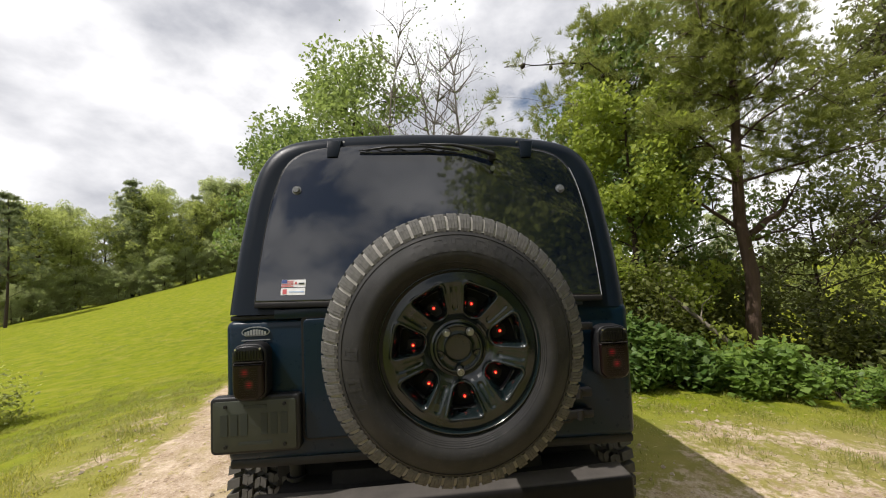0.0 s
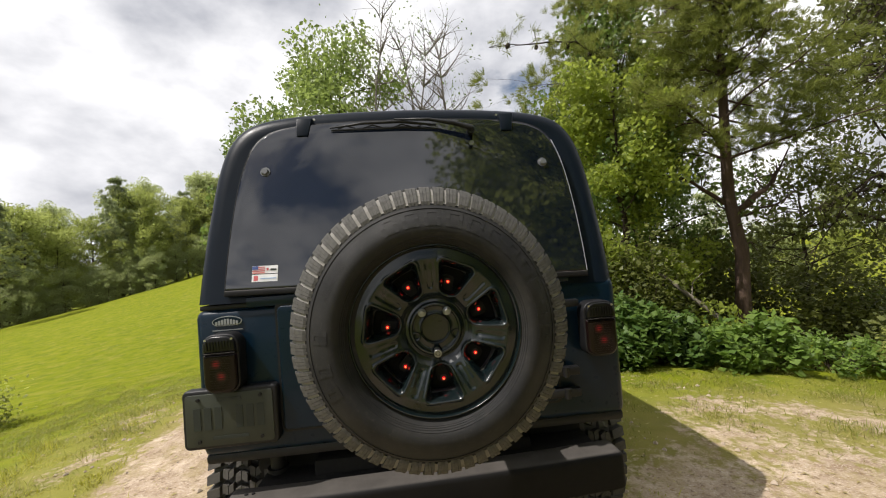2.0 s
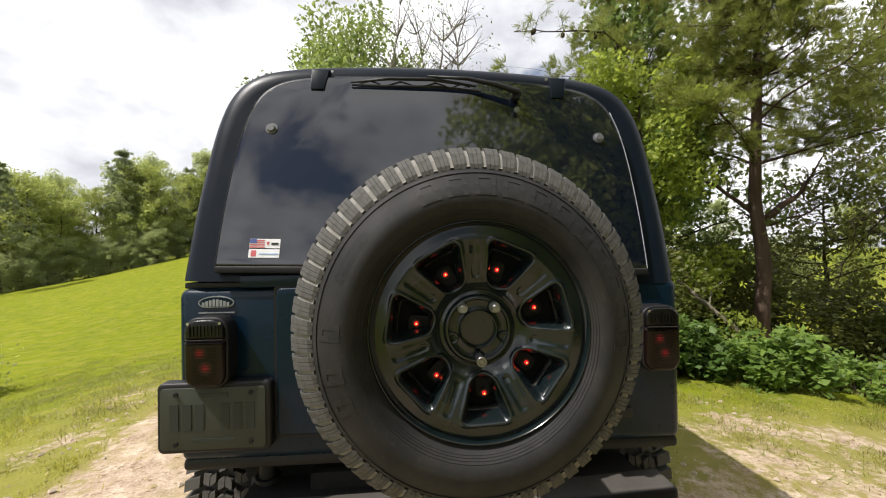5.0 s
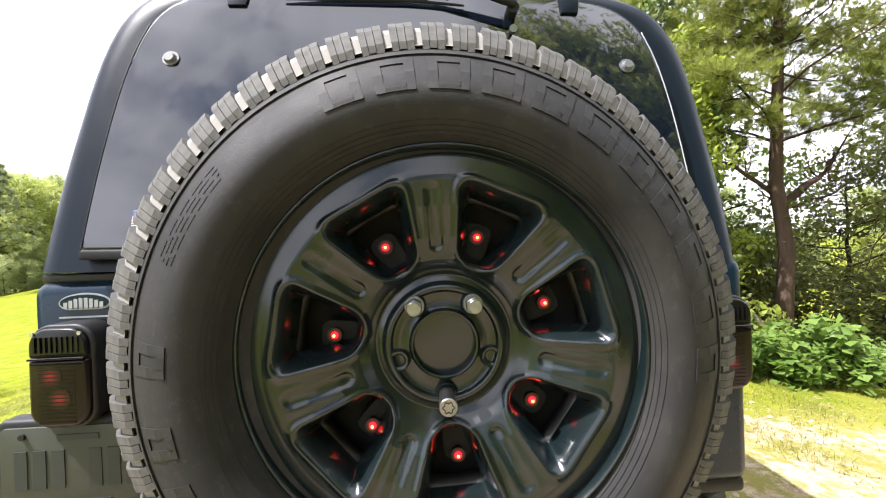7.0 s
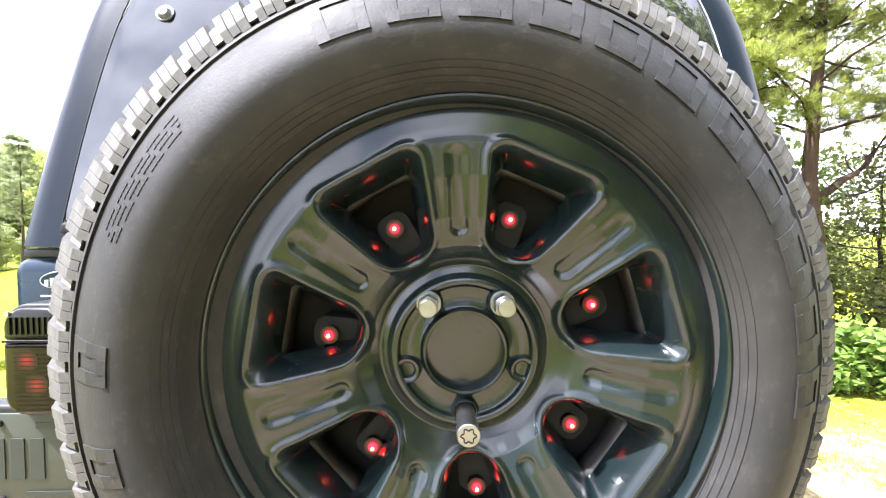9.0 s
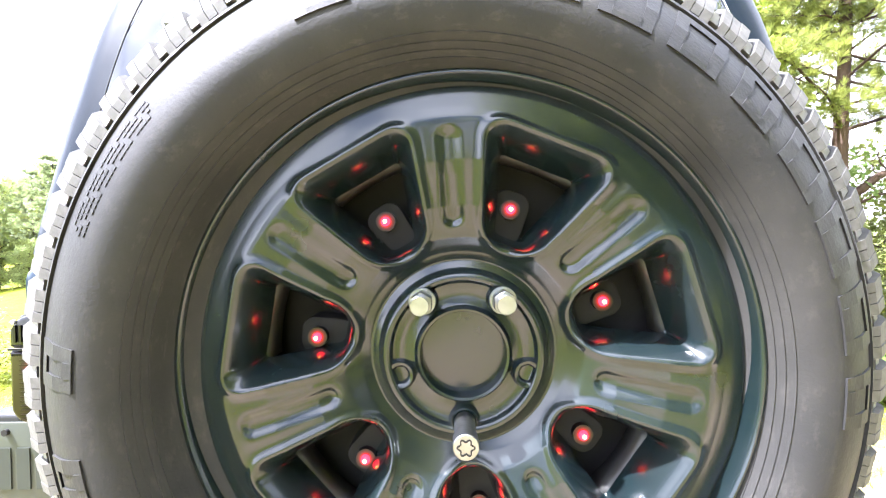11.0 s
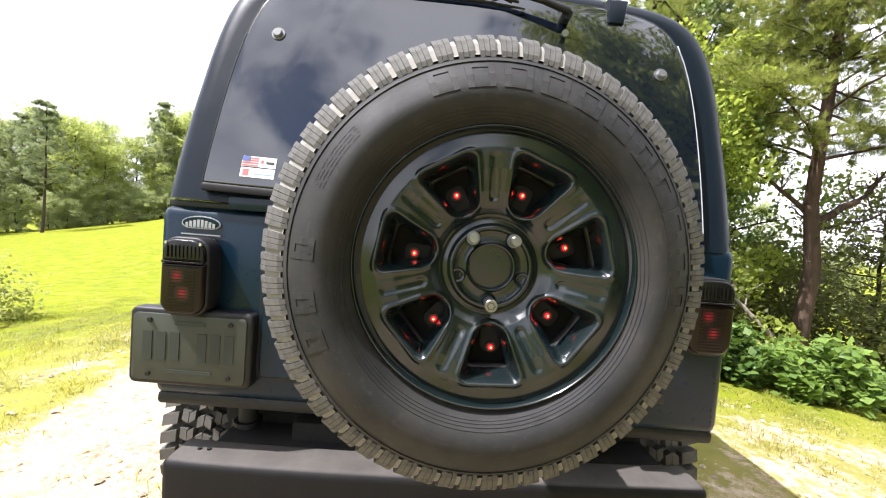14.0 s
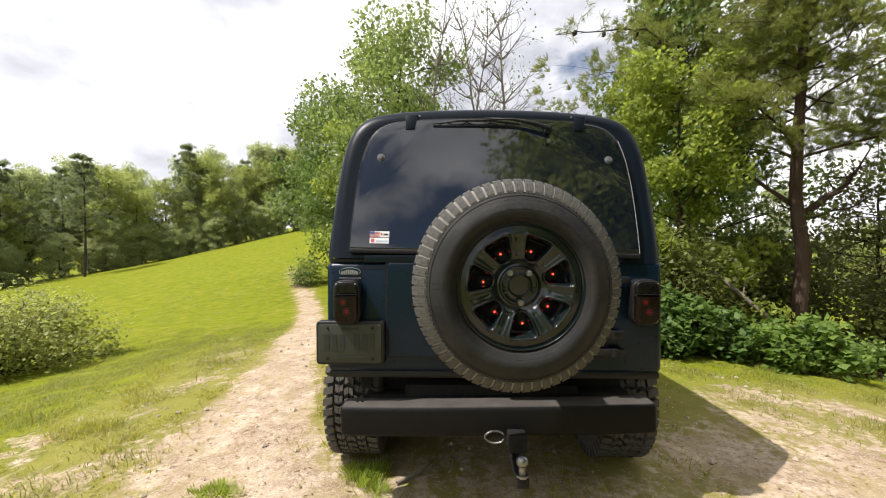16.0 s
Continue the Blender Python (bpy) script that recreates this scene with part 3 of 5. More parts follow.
cone_mesh = mesh_from_bm("pine_cone", cone_bm, mat_plain("old_cone", (0.035, 0.024, 0.018), 0.9, 0, 80))
for i, p in enumerate(cones):
    part("pine_cone", cone_mesh, None, tree, "" if i else "dark old pine cone").location = p
tree_thing("broadleaf_tree", broadleaf(4.7, 1.1, 0.078, 19000, 22, 0.06, 0.07, 7), LEAF_BRIGHT,
           "young broad-leaved tree with bright yellow-green leaves", "tree", (3.35, 5.3), 10)
tree_thing("broadleaf_tree", broadleaf(5.2, 1.9, 0.088, 22000, 20, 0.05, 0.10, 8), LEAF_MID,
           "broad-leaved tree standing behind the shrubs", "tree", (4.1, 7.2), 80)
tree_thing("broadleaf_tree", broadleaf(7.8, 1.7, 0.11, 7500, 16, 0.22, 0.09, 18), LEAF_MID,
           "tall leafy tree rising behind the pines", "tree", (4.75, 7.9), 60)
tree_thing("broadleaf_tree", broadleaf(7.6, 1.8, 0.10, 5000, 16, 0.45, 0.08, 19), LEAF_SHADED,
           "tall tree with shade-darkened leaves behind the clearing", "tree", (9.6, 6.6), 150)
tree_thing("broadleaf_tree", broadleaf(2.0, 1.2, 0.10, 6000, 18, 0.04, 0.05, 13), LEAF_SHADED,
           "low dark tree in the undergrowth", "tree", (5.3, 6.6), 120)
tree_thing("broadleaf_tree", broadleaf(9.5, 2.5, 0.13, 27000, 30, 0.05, 0.13, 10), LEAF_TALL,
           "full green broad-leaved tree at the bend of the track", "tree", (-2.4, 12.2), 30)
tree_thing("broadleaf_tree", broadleaf(8.4, 2.6, 0.16, 20000, 26, 0.03, 0.12, 12), LEAF_MID,
           "green broad-leaved tree at the top of the track", "tree", (-5.9, 17.0), 100)
tree_thing("broadleaf_tree", broadleaf(6.0, 1.8, 0.15, 11000, 18, 0.03, 0.10, 15), LEAF_BRIGHT,
           "bushy green tree between the track and the wood", "tree", (-3.9, 13.8), 10)


def crooked_tree(x, y, seed):
    """Shaded tree whose long crooked limbs reach over the clearing, with thin hanging leaves and much sky between."""
    global RNG
    RNG = np.random.default_rng(seed)
    wood = Soup()
    stem = limb(wood, (0, 0, -0.15), (0.25, 0.1, 6.6), 0.13, 0.03, 0.03, 10, 8)
    ends = []
    for k in range(15):
        z = 1.9 + 0.25 * k if k < 4 else 4.2 + 2.1 * (k - 4) / 10
        ang = math.pi + RNG.normal() * 0.75
        reach = (2.9 - 0.14 * k) * (0.7 + 0.4 * RNG.random())
        start = stem[min(9, int(z / 0.75) + 1)]
        start = Vector((start.x, start.y, z))
        mid = start + Vector((math.cos(ang) * reach * 0.5, math.sin(ang) * reach * 0.5, 0.25 + 0.25 * RNG.normal()))
        end = start + Vector((math.cos(ang) * reach, math.sin(ang) * reach, 0.35 * RNG.normal()))
        pts = limb(wood, start, mid, 0.045, 0.028, 0.16, 6, 6)[:-1] + limb(wood, mid, end, 0.028, 0.008, 0.22, 7, 5)
        for p in pts[2:]:
            for _ in range(4):
                q = p + Vector(RNG.normal(size=3)) * 0.26 + Vector((0, 0, -0.06))
                tw = limb(wood, p, q, 0.008, 0.003, 0.16, 4, 4)
                if RNG.random() < 0.75:
                    ends += [np.array(tw[2]), np.array(tw[3])]
    ends = np.array(ends)
    n = 7000
    c = ends[RNG.integers(len(ends), size=n)] + RNG.normal(size=(n, 3)) * [0.10, 0.10, 0.085]
    a = unit(n) + [0, 0, -0.8]
    a /= np.linalg.norm(a, axis=1, keepdims=True)
    b = np.cross(a, unit(n))
    b /= np.linalg.norm(b, axis=1, keepdims=True) + 1e-9
    size = 0.095 * (0.6 + 0.7 * RNG.random((n, 1)))
    tree_thing("broadleaf_tree", (wood, (c, a * size, b * size * 0.5)), LEAF_SHADED, "dark tree with crooked bare limbs reaching over the clearing", "tree", (x, y), 0)


crooked_tree(8.5, 4.7, 9)
tree_thing("broadleaf_tree", broadleaf(3.4, 1.35, 0.085, 6000, 18, 0.12, 0.06, 23), LEAF_SHADED,
           "thin dark tree at the far side of the clearing", "tree", (7.7, 6.6), 30)


def bare_tree():
    global RNG
    RNG = np.random.default_rng(21)
    s = Soup()
    leaves = []
    for k in range(4):
        ang = k * 1.6 + 0.4
        top = (0.9 * math.cos(ang), 0.9 * math.sin(ang), 8.6 + RNG.normal() * 0.7)
        stem = limb(s, (0.1 * math.cos(ang), 0.1 * math.sin(ang), -0.1), top, 0.085, 0.012, 0.03, 12, 7)
        for i in range(4, 12):
            for _ in range(4):
                a2 = RNG.random() * 6.28
                reach = 1.9 * (0.45 + 0.6 * RNG.random()) * (1.25 - i / 14)
                end = stem[i] + Vector((math.cos(a2) * reach, math.sin(a2) * reach, reach * (0.7 + 0.6 * RNG.random())))
                pts = limb(s, stem[i], end, 0.024, 0.006, 0.09, 6, 5)
                for j in (2, 3, 4, 5):
                    e2 = pts[j] + Vector(RNG.normal(size=3)) * 0.32 + Vector((0, 0, 0.2))
                    limb(s, pts[j - 1], e2, 0.008, 0.003, 0.05, 3, 3)
                    if RNG.random() < 0.3:
                        leaves.append(np.array(e2))
    lv = np.array(leaves)
    n = len(lv) * 7
    c = np.repeat(lv, 7, 0) + RNG.normal(size=(n, 3)) * 0.16
    a = unit(n)
    b = np.cross(a, unit(n))
    t = thing("bare_tree", "half-dead tree with thin bare grey branches", "tree")
    part("trunk", s.mesh("trunk", GREY_BARK, True), None, t)
    part("crown", quad_mesh("crown", c, a * 0.10, b * 0.06, LEAF_MID, 0.1), None, t)
    t.location = (0.05, 11.0, float(land(0.05, 11.0)))


bare_tree()


# shrubs
def shrub(name, n, size, leaf, material, label, at, seed, height=0.8, turn=0, stems=26):
    """Low bush: thin stems and a dome of leaves with gaps."""
    global RNG
    RNG = np.random.default_rng(seed)
    wood = Soup()
    cl = []
    for _ in range(stems):
        ang, rr = RNG.random() * 6.28, RNG.random() ** 0.6
        end = (math.cos(ang) * rr * size[0], math.sin(ang) * rr * size[1], height * (1.0 - 0.6 * rr**2) * (0.5 + 0.7 * RNG.random()))
        limb(wood, (end[0] * 0.3, end[1] * 0.3, -0.05), end, 0.010, 0.003, 0.08, 5, 4)
        cl.append(end)
        cl.append((end[0] * 0.9, end[1] * 0.9, end[2] * 0.5))
    cl = np.array(cl)
    pick = RNG.integers(len(cl), size=n)
    c = cl[pick] + RNG.normal(size=(n, 3)) * height * 0.13
    c[:, 2] = np.abs(c[:, 2]) + 0.01
    a = unit(n) + [0, 0, 0.1]
    a[:, 2] *= 0.6
    a /= np.linalg.norm(a, axis=1, keepdims=True)
    b = np.cross(a, unit(n) * 0.6 + [0, 0, 0.9])
    b /= np.linalg.norm(b, axis=1, keepdims=True) + 1e-9
    s = leaf * (0.6 + 0.8 * RNG.random((n, 1)))
    t = thing(name, label, "shrub")
    part("twig_frame", wood.mesh("twig_frame", BARK, True), None, t)
    part("foliage", quad_mesh("foliage", c, a * s, b * s * 0.72, material, 0.15), None, t)
    t.matrix_basis = pose(at[0], at[1], float(land(*at)), 0, 0, turn)


shrub("shrub", 5200, (0.80, 0.5), 0.085, SHRUB, "dense broad-leaved green shrub at the edge of the grass", (2.45, 3.45), 31, 0.56, 0, 40)
shrub("shrub", 3200, (0.75, 0.45), 0.085, SHRUB_LIGHT, "leafy bright green shrub below a pine", (3.45, 3.2), 32, 0.46, 0, 34)
shrub("shrub", 2200, (0.7, 0.45), 0.06, SHRUB_LIGHT, "low green undergrowth below the trees", (4.5, 3.2), 33, 0.36)
shrub("shrub", 2200, (0.8, 0.6), 0.08, LEAF_SHADED, "shaded undergrowth below the trees", (5.9, 3.3), 34, 0.62)
shrub("shrub", 3000, (0.9, 0.7), 0.08, LEAF_SHADED, "dark shaded bush behind the shrubs", (3.2, 4.7), 35, 1.4)
shrub("shrub", 3600, (1.3, 0.8), 0.085, LEAF_SHADED, "tall shaded bush between two trees", (5.9, 5.9), 39, 1.35)
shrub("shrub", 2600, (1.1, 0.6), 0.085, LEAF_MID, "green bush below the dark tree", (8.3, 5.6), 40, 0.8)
shrub("shrub", 3200, (1.3, 0.9), 0.09, LEAF_SHADED, "shaded bush at the edge of the clearing", (9.8, 6.4), 45, 1.5)
shrub("shrub", 2600, (0.95, 0.5), 0.08, LEAF_SHADED, "dark thin thicket in the shade of the trees", (7.1, 5.3), 46, 0.95)
shrub("shrub", 4200, (1.1, 0.7), 0.085, LEAF_SHADED, "low shaded thicket beside the clearing", (9.3, 5.6), 47, 1.0)
shrub("shrub", 2600, (0.8, 0.6), 0.075, LEAF_SHADED, "dark thicket behind the pine trunk", (4.6, 5.9), 48, 1.7)
shrub("shrub", 2000, (0.6, 0.5), 0.05, SHRUB_DRY, "thin weedy bush with small yellow-green leaves", (5.3, 3.0), 49, 0.42)
shrub("shrub", 1800, (0.7, 0.5), 0.045, SHRUB_DRY, "thin weedy bush at the edge of the clearing", (6.7, 2.9), 50, 0.45)
shrub("shrub", 15000, (1.3, 1.2), 0.058, SHRUB_DRY, "grey-green bush on the bank below the track", (-7.4, 4.4), 36, 1.12, 0, 90)
shrub("shrub", 6000, (1.4, 1.2), 0.08, SHRUB_DRY, "pale green bush beside the meadow", (-9.5, 4.5), 37, 1.3, 0, 60)
shrub("shrub", 1500, (0.6, 0.6), 0.09, LEAF_MID, "small dark bush beside the track", (-6.8, 14.5), 38, 1.1)

# woods round the meadow: a few kinds, repeated
kinds = [
    tree_thing("woodland_tree", broadleaf(12.5, 1.9, 0.17, 17000, 44, 0.03, 0.17, 41), LEAF_HAZED, "tall broad-leaved tree at the edge of the wood", "tree", (-20.5, 46), 0, 0.74, "trees round the meadow"),
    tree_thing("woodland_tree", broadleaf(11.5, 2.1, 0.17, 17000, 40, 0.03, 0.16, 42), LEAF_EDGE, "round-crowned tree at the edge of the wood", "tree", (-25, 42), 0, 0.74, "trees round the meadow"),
    tree_thing("woodland_pine", pine(13.5, 3.0, 0.24, 7000, 8, 0.36, 0.15, 43, 0, 11, -0.05, 0.09, 0.026, 3), NEEDLE_HAZED, "tall dark pine at the edge of the wood", "tree", (-22.5, 44), 0, 0.74, "trees round the meadow"),
    tree_thing("woodland_tree", broadleaf(7.0, 1.9, 0.16, 11000, 30, 0.01, 0.12, 44), LEAF_HAZED, "young tree with leaves down to the grass", "tree", (-28, 38), 0, 0.74, "trees round the meadow"),
]
random.seed(4)
EDGE = ((-9, 47), (-19, 45), (-31, 35.5), (-38, 27), (-44, 16), (-50, 2), (-52, -14))
for a, b in zip(EDGE, EDGE[1:]):
    steps = int(math.hypot(b[0] - a[0], b[1] - a[1]) / 1.9)
    for i in range(steps):
        t = i / steps
        out = Vector((a[1] - b[1], b[0] - a[0])).normalized()
        for row in range(3):
            x = a[0] + (b[0] - a[0]) * t + random.uniform(-1, 1) - out.x * -(row * 3.2 + random.uniform(0, 1.5)) * -1
            y = a[1] + (b[1] - a[1]) * t + random.uniform(-1, 1) - out.y * -(row * 3.2 + random.uniform(0, 1.5)) * -1
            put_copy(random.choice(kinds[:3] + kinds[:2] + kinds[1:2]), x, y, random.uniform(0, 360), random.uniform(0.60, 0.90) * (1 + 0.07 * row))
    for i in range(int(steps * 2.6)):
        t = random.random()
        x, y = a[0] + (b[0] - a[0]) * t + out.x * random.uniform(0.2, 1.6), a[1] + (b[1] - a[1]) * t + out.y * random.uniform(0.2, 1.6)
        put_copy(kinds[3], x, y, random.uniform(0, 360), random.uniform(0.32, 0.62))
for i in range(34):
    ang = radians(-75 + 150 * i / 33) if i < 22 else radians(random.uniform(120, 235))
    far = random.uniform(34, 48) if i < 22 else random.uniform(22, 40)
    x, y = math.sin(ang) * far, math.cos(ang) * far
    if -30 < x < -2 and y > 0:
        continue
    put_copy(random.choice(kinds), x, y, random.uniform(0, 360), random.uniform(0.7, 1.0) * (0.5 if x > 5 and y > 0 else 1.0))
# wood beyond the lower meadow
LOW_EDGE = ((4, 43), (18, 36), (31, 24), (37, 8), (36, -8))
for a, b in zip(LOW_EDGE, LOW_EDGE[1:]):
    steps = int(math.hypot(b[0] - a[0], b[1] - a[1]) / 2.3)
    for i in range(steps):
        t = i / steps
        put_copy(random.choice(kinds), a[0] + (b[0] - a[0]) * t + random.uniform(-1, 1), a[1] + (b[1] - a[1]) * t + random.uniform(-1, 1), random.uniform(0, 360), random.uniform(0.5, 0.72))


def dead_log():
    """Grey broken stem leaning in the undergrowth."""
    s = Soup()
    z = float(land(4.6, 4.4))
    s.tube([(3.55, 4.75, z + 1.18), (3.85, 4.62, z + 0.86), (4.2, 4.5, z + 0.50), (4.62, 4.35, z - 0.04)], [0.022, 0.032, 0.038, 0.046], 8)
    s.tube([(3.9, 4.6, z + 0.82), (3.98, 4.66, z + 1.02), (4.16, 4.68, z + 1.15)], [0.014, 0.009, 0.004], 5)
    t = thing("dead_branch", "broken grey branch leaning in the undergrowth", "branch")
    part("stem", s.mesh("stem", mat_plain("weathered_wood", (0.22, 0.19, 0.15), 0.9), True), None, t)


dead_log()
for x, y, s in ((4.3, -4.6, 0.95), (6.8, -3.6, 0.9), (5.3, -5.6, 1.0), (3.7, -6.4, 1.05), (7.7, -5.6, 1.0), (5.8, -7.4, 0.95), (8.8, -8.0, 0.95), (3.2, -8.6, 0.8), (9.0, -1.0, 0.62)):
    put_copy(kinds[1], x, y, random.uniform(0, 360), s)


# ---------------------------------------------------------------- the vehicle
car = thing("off_road_vehicle", "dark green off-road vehicle with hardtop and rear spare wheel, parked", "car")
XC, ZC = 0.085, 1.0          # middle of the spare wheel
YB = 0.44                    # rear face of the tub
RY = pose(0, 0, 0, 90, 0, 0)  # turns a local z axis to the vehicle's length


def slab(outline, y0, y1, bevel=0.0, seg=2, tilt=0.0, z0=0.0):
    """A plate whose outline is given in x and z, from depth y0 to y1, leaning forward by tilt above z0."""
    bm = bmesh.new()
    f = bm.faces.new([bm.verts.new((x, y0, z)) for x, z in outline])
    ext = bmesh.ops.extrude_face_region(bm, geom=[f])
    for v in ext["geom"]:
        if isinstance(v, bmesh.types.BMVert):
            v.co.y = y1
    if bevel:
        es = [e for e in bm.edges if abs(e.verts[0].co.y - e.verts[1].co.y) < 1e-6 and abs(e.verts[0].co.y - min(y0, y1)) < 1e-6]
        bmesh.ops.bevel(bm, geom=es, offset=bevel, segments=seg, profile=0.5, affect="EDGES")
    for v in bm.verts:
        v.co.y += tilt * (v.co.z - z0)
    bmesh.ops.recalc_face_normals(bm, faces=bm.faces)
    return bm


def round_rect(x0, z0, x1, z1, r, seg=5):
    """Corners in order from lower left; r: one radius or four."""
    rr = r if isinstance(r, (list, tuple)) else (r,) * 4
    pts = []
    for (cx, cz, a0), q in zip(((x0, z0, 180), (x1, z0, 270), (x1, z1, 0), (x0, z1, 90)), rr):
        sx, sz = (1 if cx == x0 else -1), (1 if cz == z0 else -1)
        for i in range(seg + 1):
            t = radians(a0 + 90 * i / seg)
            pts.append((cx + sx * q + q * math.cos(t), cz + sz * q + q * math.sin(t)))
    return pts


# tub with rounded rear corners
bm = bmesh.new()
box(bm, (-0.784, YB, 0.545), (0.784, 2.35, 1.068), 0.03, 3)
part("tub", bm, PAINT, car)
part("lower_body_panel", one_box((-0.778, YB + 0.012, 0.515), (0.778, 2.3, 0.552), 0.012), BLACK, car)
bm = bmesh.new()
box(bm, (-0.71, 2.3, 0.55), (0.71, 3.75, 1.10), 0.07, 3)
part("hood", bm, PAINT, car)
for sx in (-1, 1):
    for yy, name in ((1.02, "rear_fender_flare"), (3.42, "front_fender_flare")):
        bm = bmesh.new()
        rows = []
        for i in range(11):
            t = radians(52 + 76 * i / 10)
            rows.append([bm.verts.new((sx * x, yy + r * math.cos(t), 0.33 + r * math.sin(t) * 0.9)) for x, r in ((0.72, 0.455), (0.86, 0.45), (0.87, 0.47), (0.72, 0.49))])
        for a, b in zip(rows, rows[1:]):
            for k in range(4):
                bm.faces.new((a[k], a[(k + 1) % 4], b[(k + 1) % 4], b[k]))
        bm.faces.new(rows[0])
        bm.faces.new(list(reversed(rows[-1])))
        bmesh.ops.recalc_face_normals(bm, faces=bm.faces)
        part(name, bm, BLACK, car)
# beltline strip and recess between tub and hardtop
part("belt_seal", one_box((-0.772, YB + 0.02, 1.066), (0.772, 2.3, 1.083), 0.003), BLACK, car)

# hardtop shell: one outline carried forward, rounded at the rear edge
HALF = [(0.790, 1.08), (0.788, 1.20), (0.783, 1.32), (0.774, 1.43), (0.766, 1.53), (0.753, 1.622), (0.733, 1.698), (0.700, 1.758), (0.652, 1.800), (0.580, 1.826), (0.47, 1.843), (0.31, 1.855), (0.15, 1.861), (0.0, 1.863)]
SLOPE = 0.235


def soften(pts, times=2):
    """Rounds an open line by cutting its corners."""
    for _ in range(times):
        out = [pts[0]]
        for (a, b), (c, d) in zip(pts, pts[1:]):
            out += [(0.75 * a + 0.25 * c, 0.75 * b + 0.25 * d), (0.25 * a + 0.75 * c, 0.25 * b + 0.75 * d)]
        pts = out + [pts[-1]]
    return pts


HALF = soften(HALF)


def rear_y(z):
    return YB + SLOPE * (z - 1.08)


def top_ring(inset, back, drop=0.0):
    pts = []
    for x, z in HALF + [(-x, z) for x, z in HALF[-2::-1]]:
        k = 1 - inset / 0.76
        zz = 1.08 + (z - 1.08) * (1 - inset / 0.75) - drop
        pts.append((x * k, rear_y(z) + back, zz))
    return pts


rings = [top_ring(0.10, 0.0), top_ring(0.062, 0.0), top_ring(0.044, 0.003), top_ring(0.028, 0.010), top_ring(0.014, 0.023), top_ring(0.005, 0.040), top_ring(0.0, 0.065)]
last = [(x, 0.0, z) for x, y, z in rings[-1]]
rings += [[(x, YB + 0.25 + SLOPE * 0.0 + 0.12 * (z - 1.08), z) for x, _, z in last], [(x * 0.995, 1.3, z + 0.012 * (z > 1.6)) for x, _, z in last], [(x * 0.98, 2.3, z - 0.02 * (z > 1.6)) for x, _, z in last]]
bm = bmesh.new()
vr = [[bm.verts.new(p) for p in r] for r in rings]
for a, b in zip(vr, vr[1:]):
    for i in range(len(a) - 1):
        bm.faces.new((a[i], a[i + 1], b[i + 1], b[i]))
bm.faces.new(vr[0])
bm.faces.new(list(reversed(vr[-1])))
for a, b in zip(vr, vr[1:]):
    bm.faces.new((a[0], b[0], b[-1], a[-1]))
bmesh.ops.recalc_face_normals(bm, faces=bm.faces)
hardtop = part("hardtop", bm, TOP, car, "satin dark hardtop with rounded corners")

# lift glass lying on the rear of the hardtop
def glass_outline(grow=0.0):
    left = [(0.670, 1.128), (0.668, 1.25), (0.661, 1.38), (0.650, 1.50), (0.633, 1.60), (0.608, 1.675), (0.572, 1.722), (0.52, 1.752), (0.42, 1.772), (0.22, 1.783), (0.0, 1.786)]
    left = soften(left)
    full = [(-x, z) for x, z in left] + [(x, z) for x, z in left[-2::-1]]
    return [(x * (1 + grow / 0.66), 1.44 + (z - 1.44) * (1 + grow / 0.31)) for x, z in full]


part("glass_seal", slab(glass_outline(0.007), YB - 0.012, YB + 0.03, 0.003, 2, SLOPE, 1.08), BLACK, car)
rear_glass = part("rear_glass", slab(glass_outline(), YB - 0.019, YB + 0.01, 0.005, 3, SLOPE, 1.08), GLASS, car, "dark tinted lift glass reflecting the clouds")
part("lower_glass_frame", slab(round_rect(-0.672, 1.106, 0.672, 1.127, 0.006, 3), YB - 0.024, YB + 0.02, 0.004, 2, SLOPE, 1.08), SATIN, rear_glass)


def on_glass(x, z, out=0.0):
    return Vector((x, rear_y(z) - 0.019 - out, z))


LEAN_M = pose(0, 0, 0, -math.degrees(math.atan(SLOPE)), 0, 0)
# thin glass edges; the highlight along the right one is painted silver
for sx in (-1, 1):
    run = soften([(0.6705, 1.128), (0.6685, 1.25), (0.6615, 1.38), (0.6505, 1.50), (0.6335, 1.60), (0.6085, 1.675)], 1)
    s = Soup()
    s.tube([on_glass(sx * (x + 0.001), z, 0.0) for x, z in run], [0.0016] * len(run), 5)
    part("glass_edge", s.mesh("glass_edge", SILVER if sx > 0 else BLACK, True), None, rear_glass)
for x in (-0.55, 0.557):
    p = on_glass(x, 1.577)
    bm = bmesh.new()
    disc(bm, 0.019, 0.006, Matrix.Translation(p) @ LEAN_M @ RY, 24)
    disc(bm, 0.016, 0.010, Matrix.Translation(p + Vector((0, -0.006, 0))) @ LEAN_M @ RY, 24, 0.010)
    part("glass_bolt", bm, mat_plain("grey_cap", (0.10, 0.105, 0.11), 0.5) if x < 0 else bpy.data.materials["grey_cap"], rear_glass, "round grey plastic bolt cap")
for sx in (-1, 1):
    # a flat strap that tapers down on the glass
    bm = slab([(-0.026, 1.722), (0.018, 1.722), (0.032, 1.800), (-0.030, 1.800)], YB - 0.025, YB + 0.012, 0.004, 2, SLOPE, 1.08)
    bmesh.ops.translate(bm, verts=bm.verts, vec=(-0.408 if sx < 0 else 0.428, 0, 0.004))
    hinge = part("glass_hinge", bm, TOP, rear_glass)
    bm = bmesh.new()
    disc(bm, 0.0045, 0.006, Matrix.Translation((-0.408 + 0.040 if sx < 0 else 0.428 - 0.038, rear_y(1.795) - 0.014, 1.800)) @ RY, 12)
    part("hinge_screw", bm, STEEL, hinge)

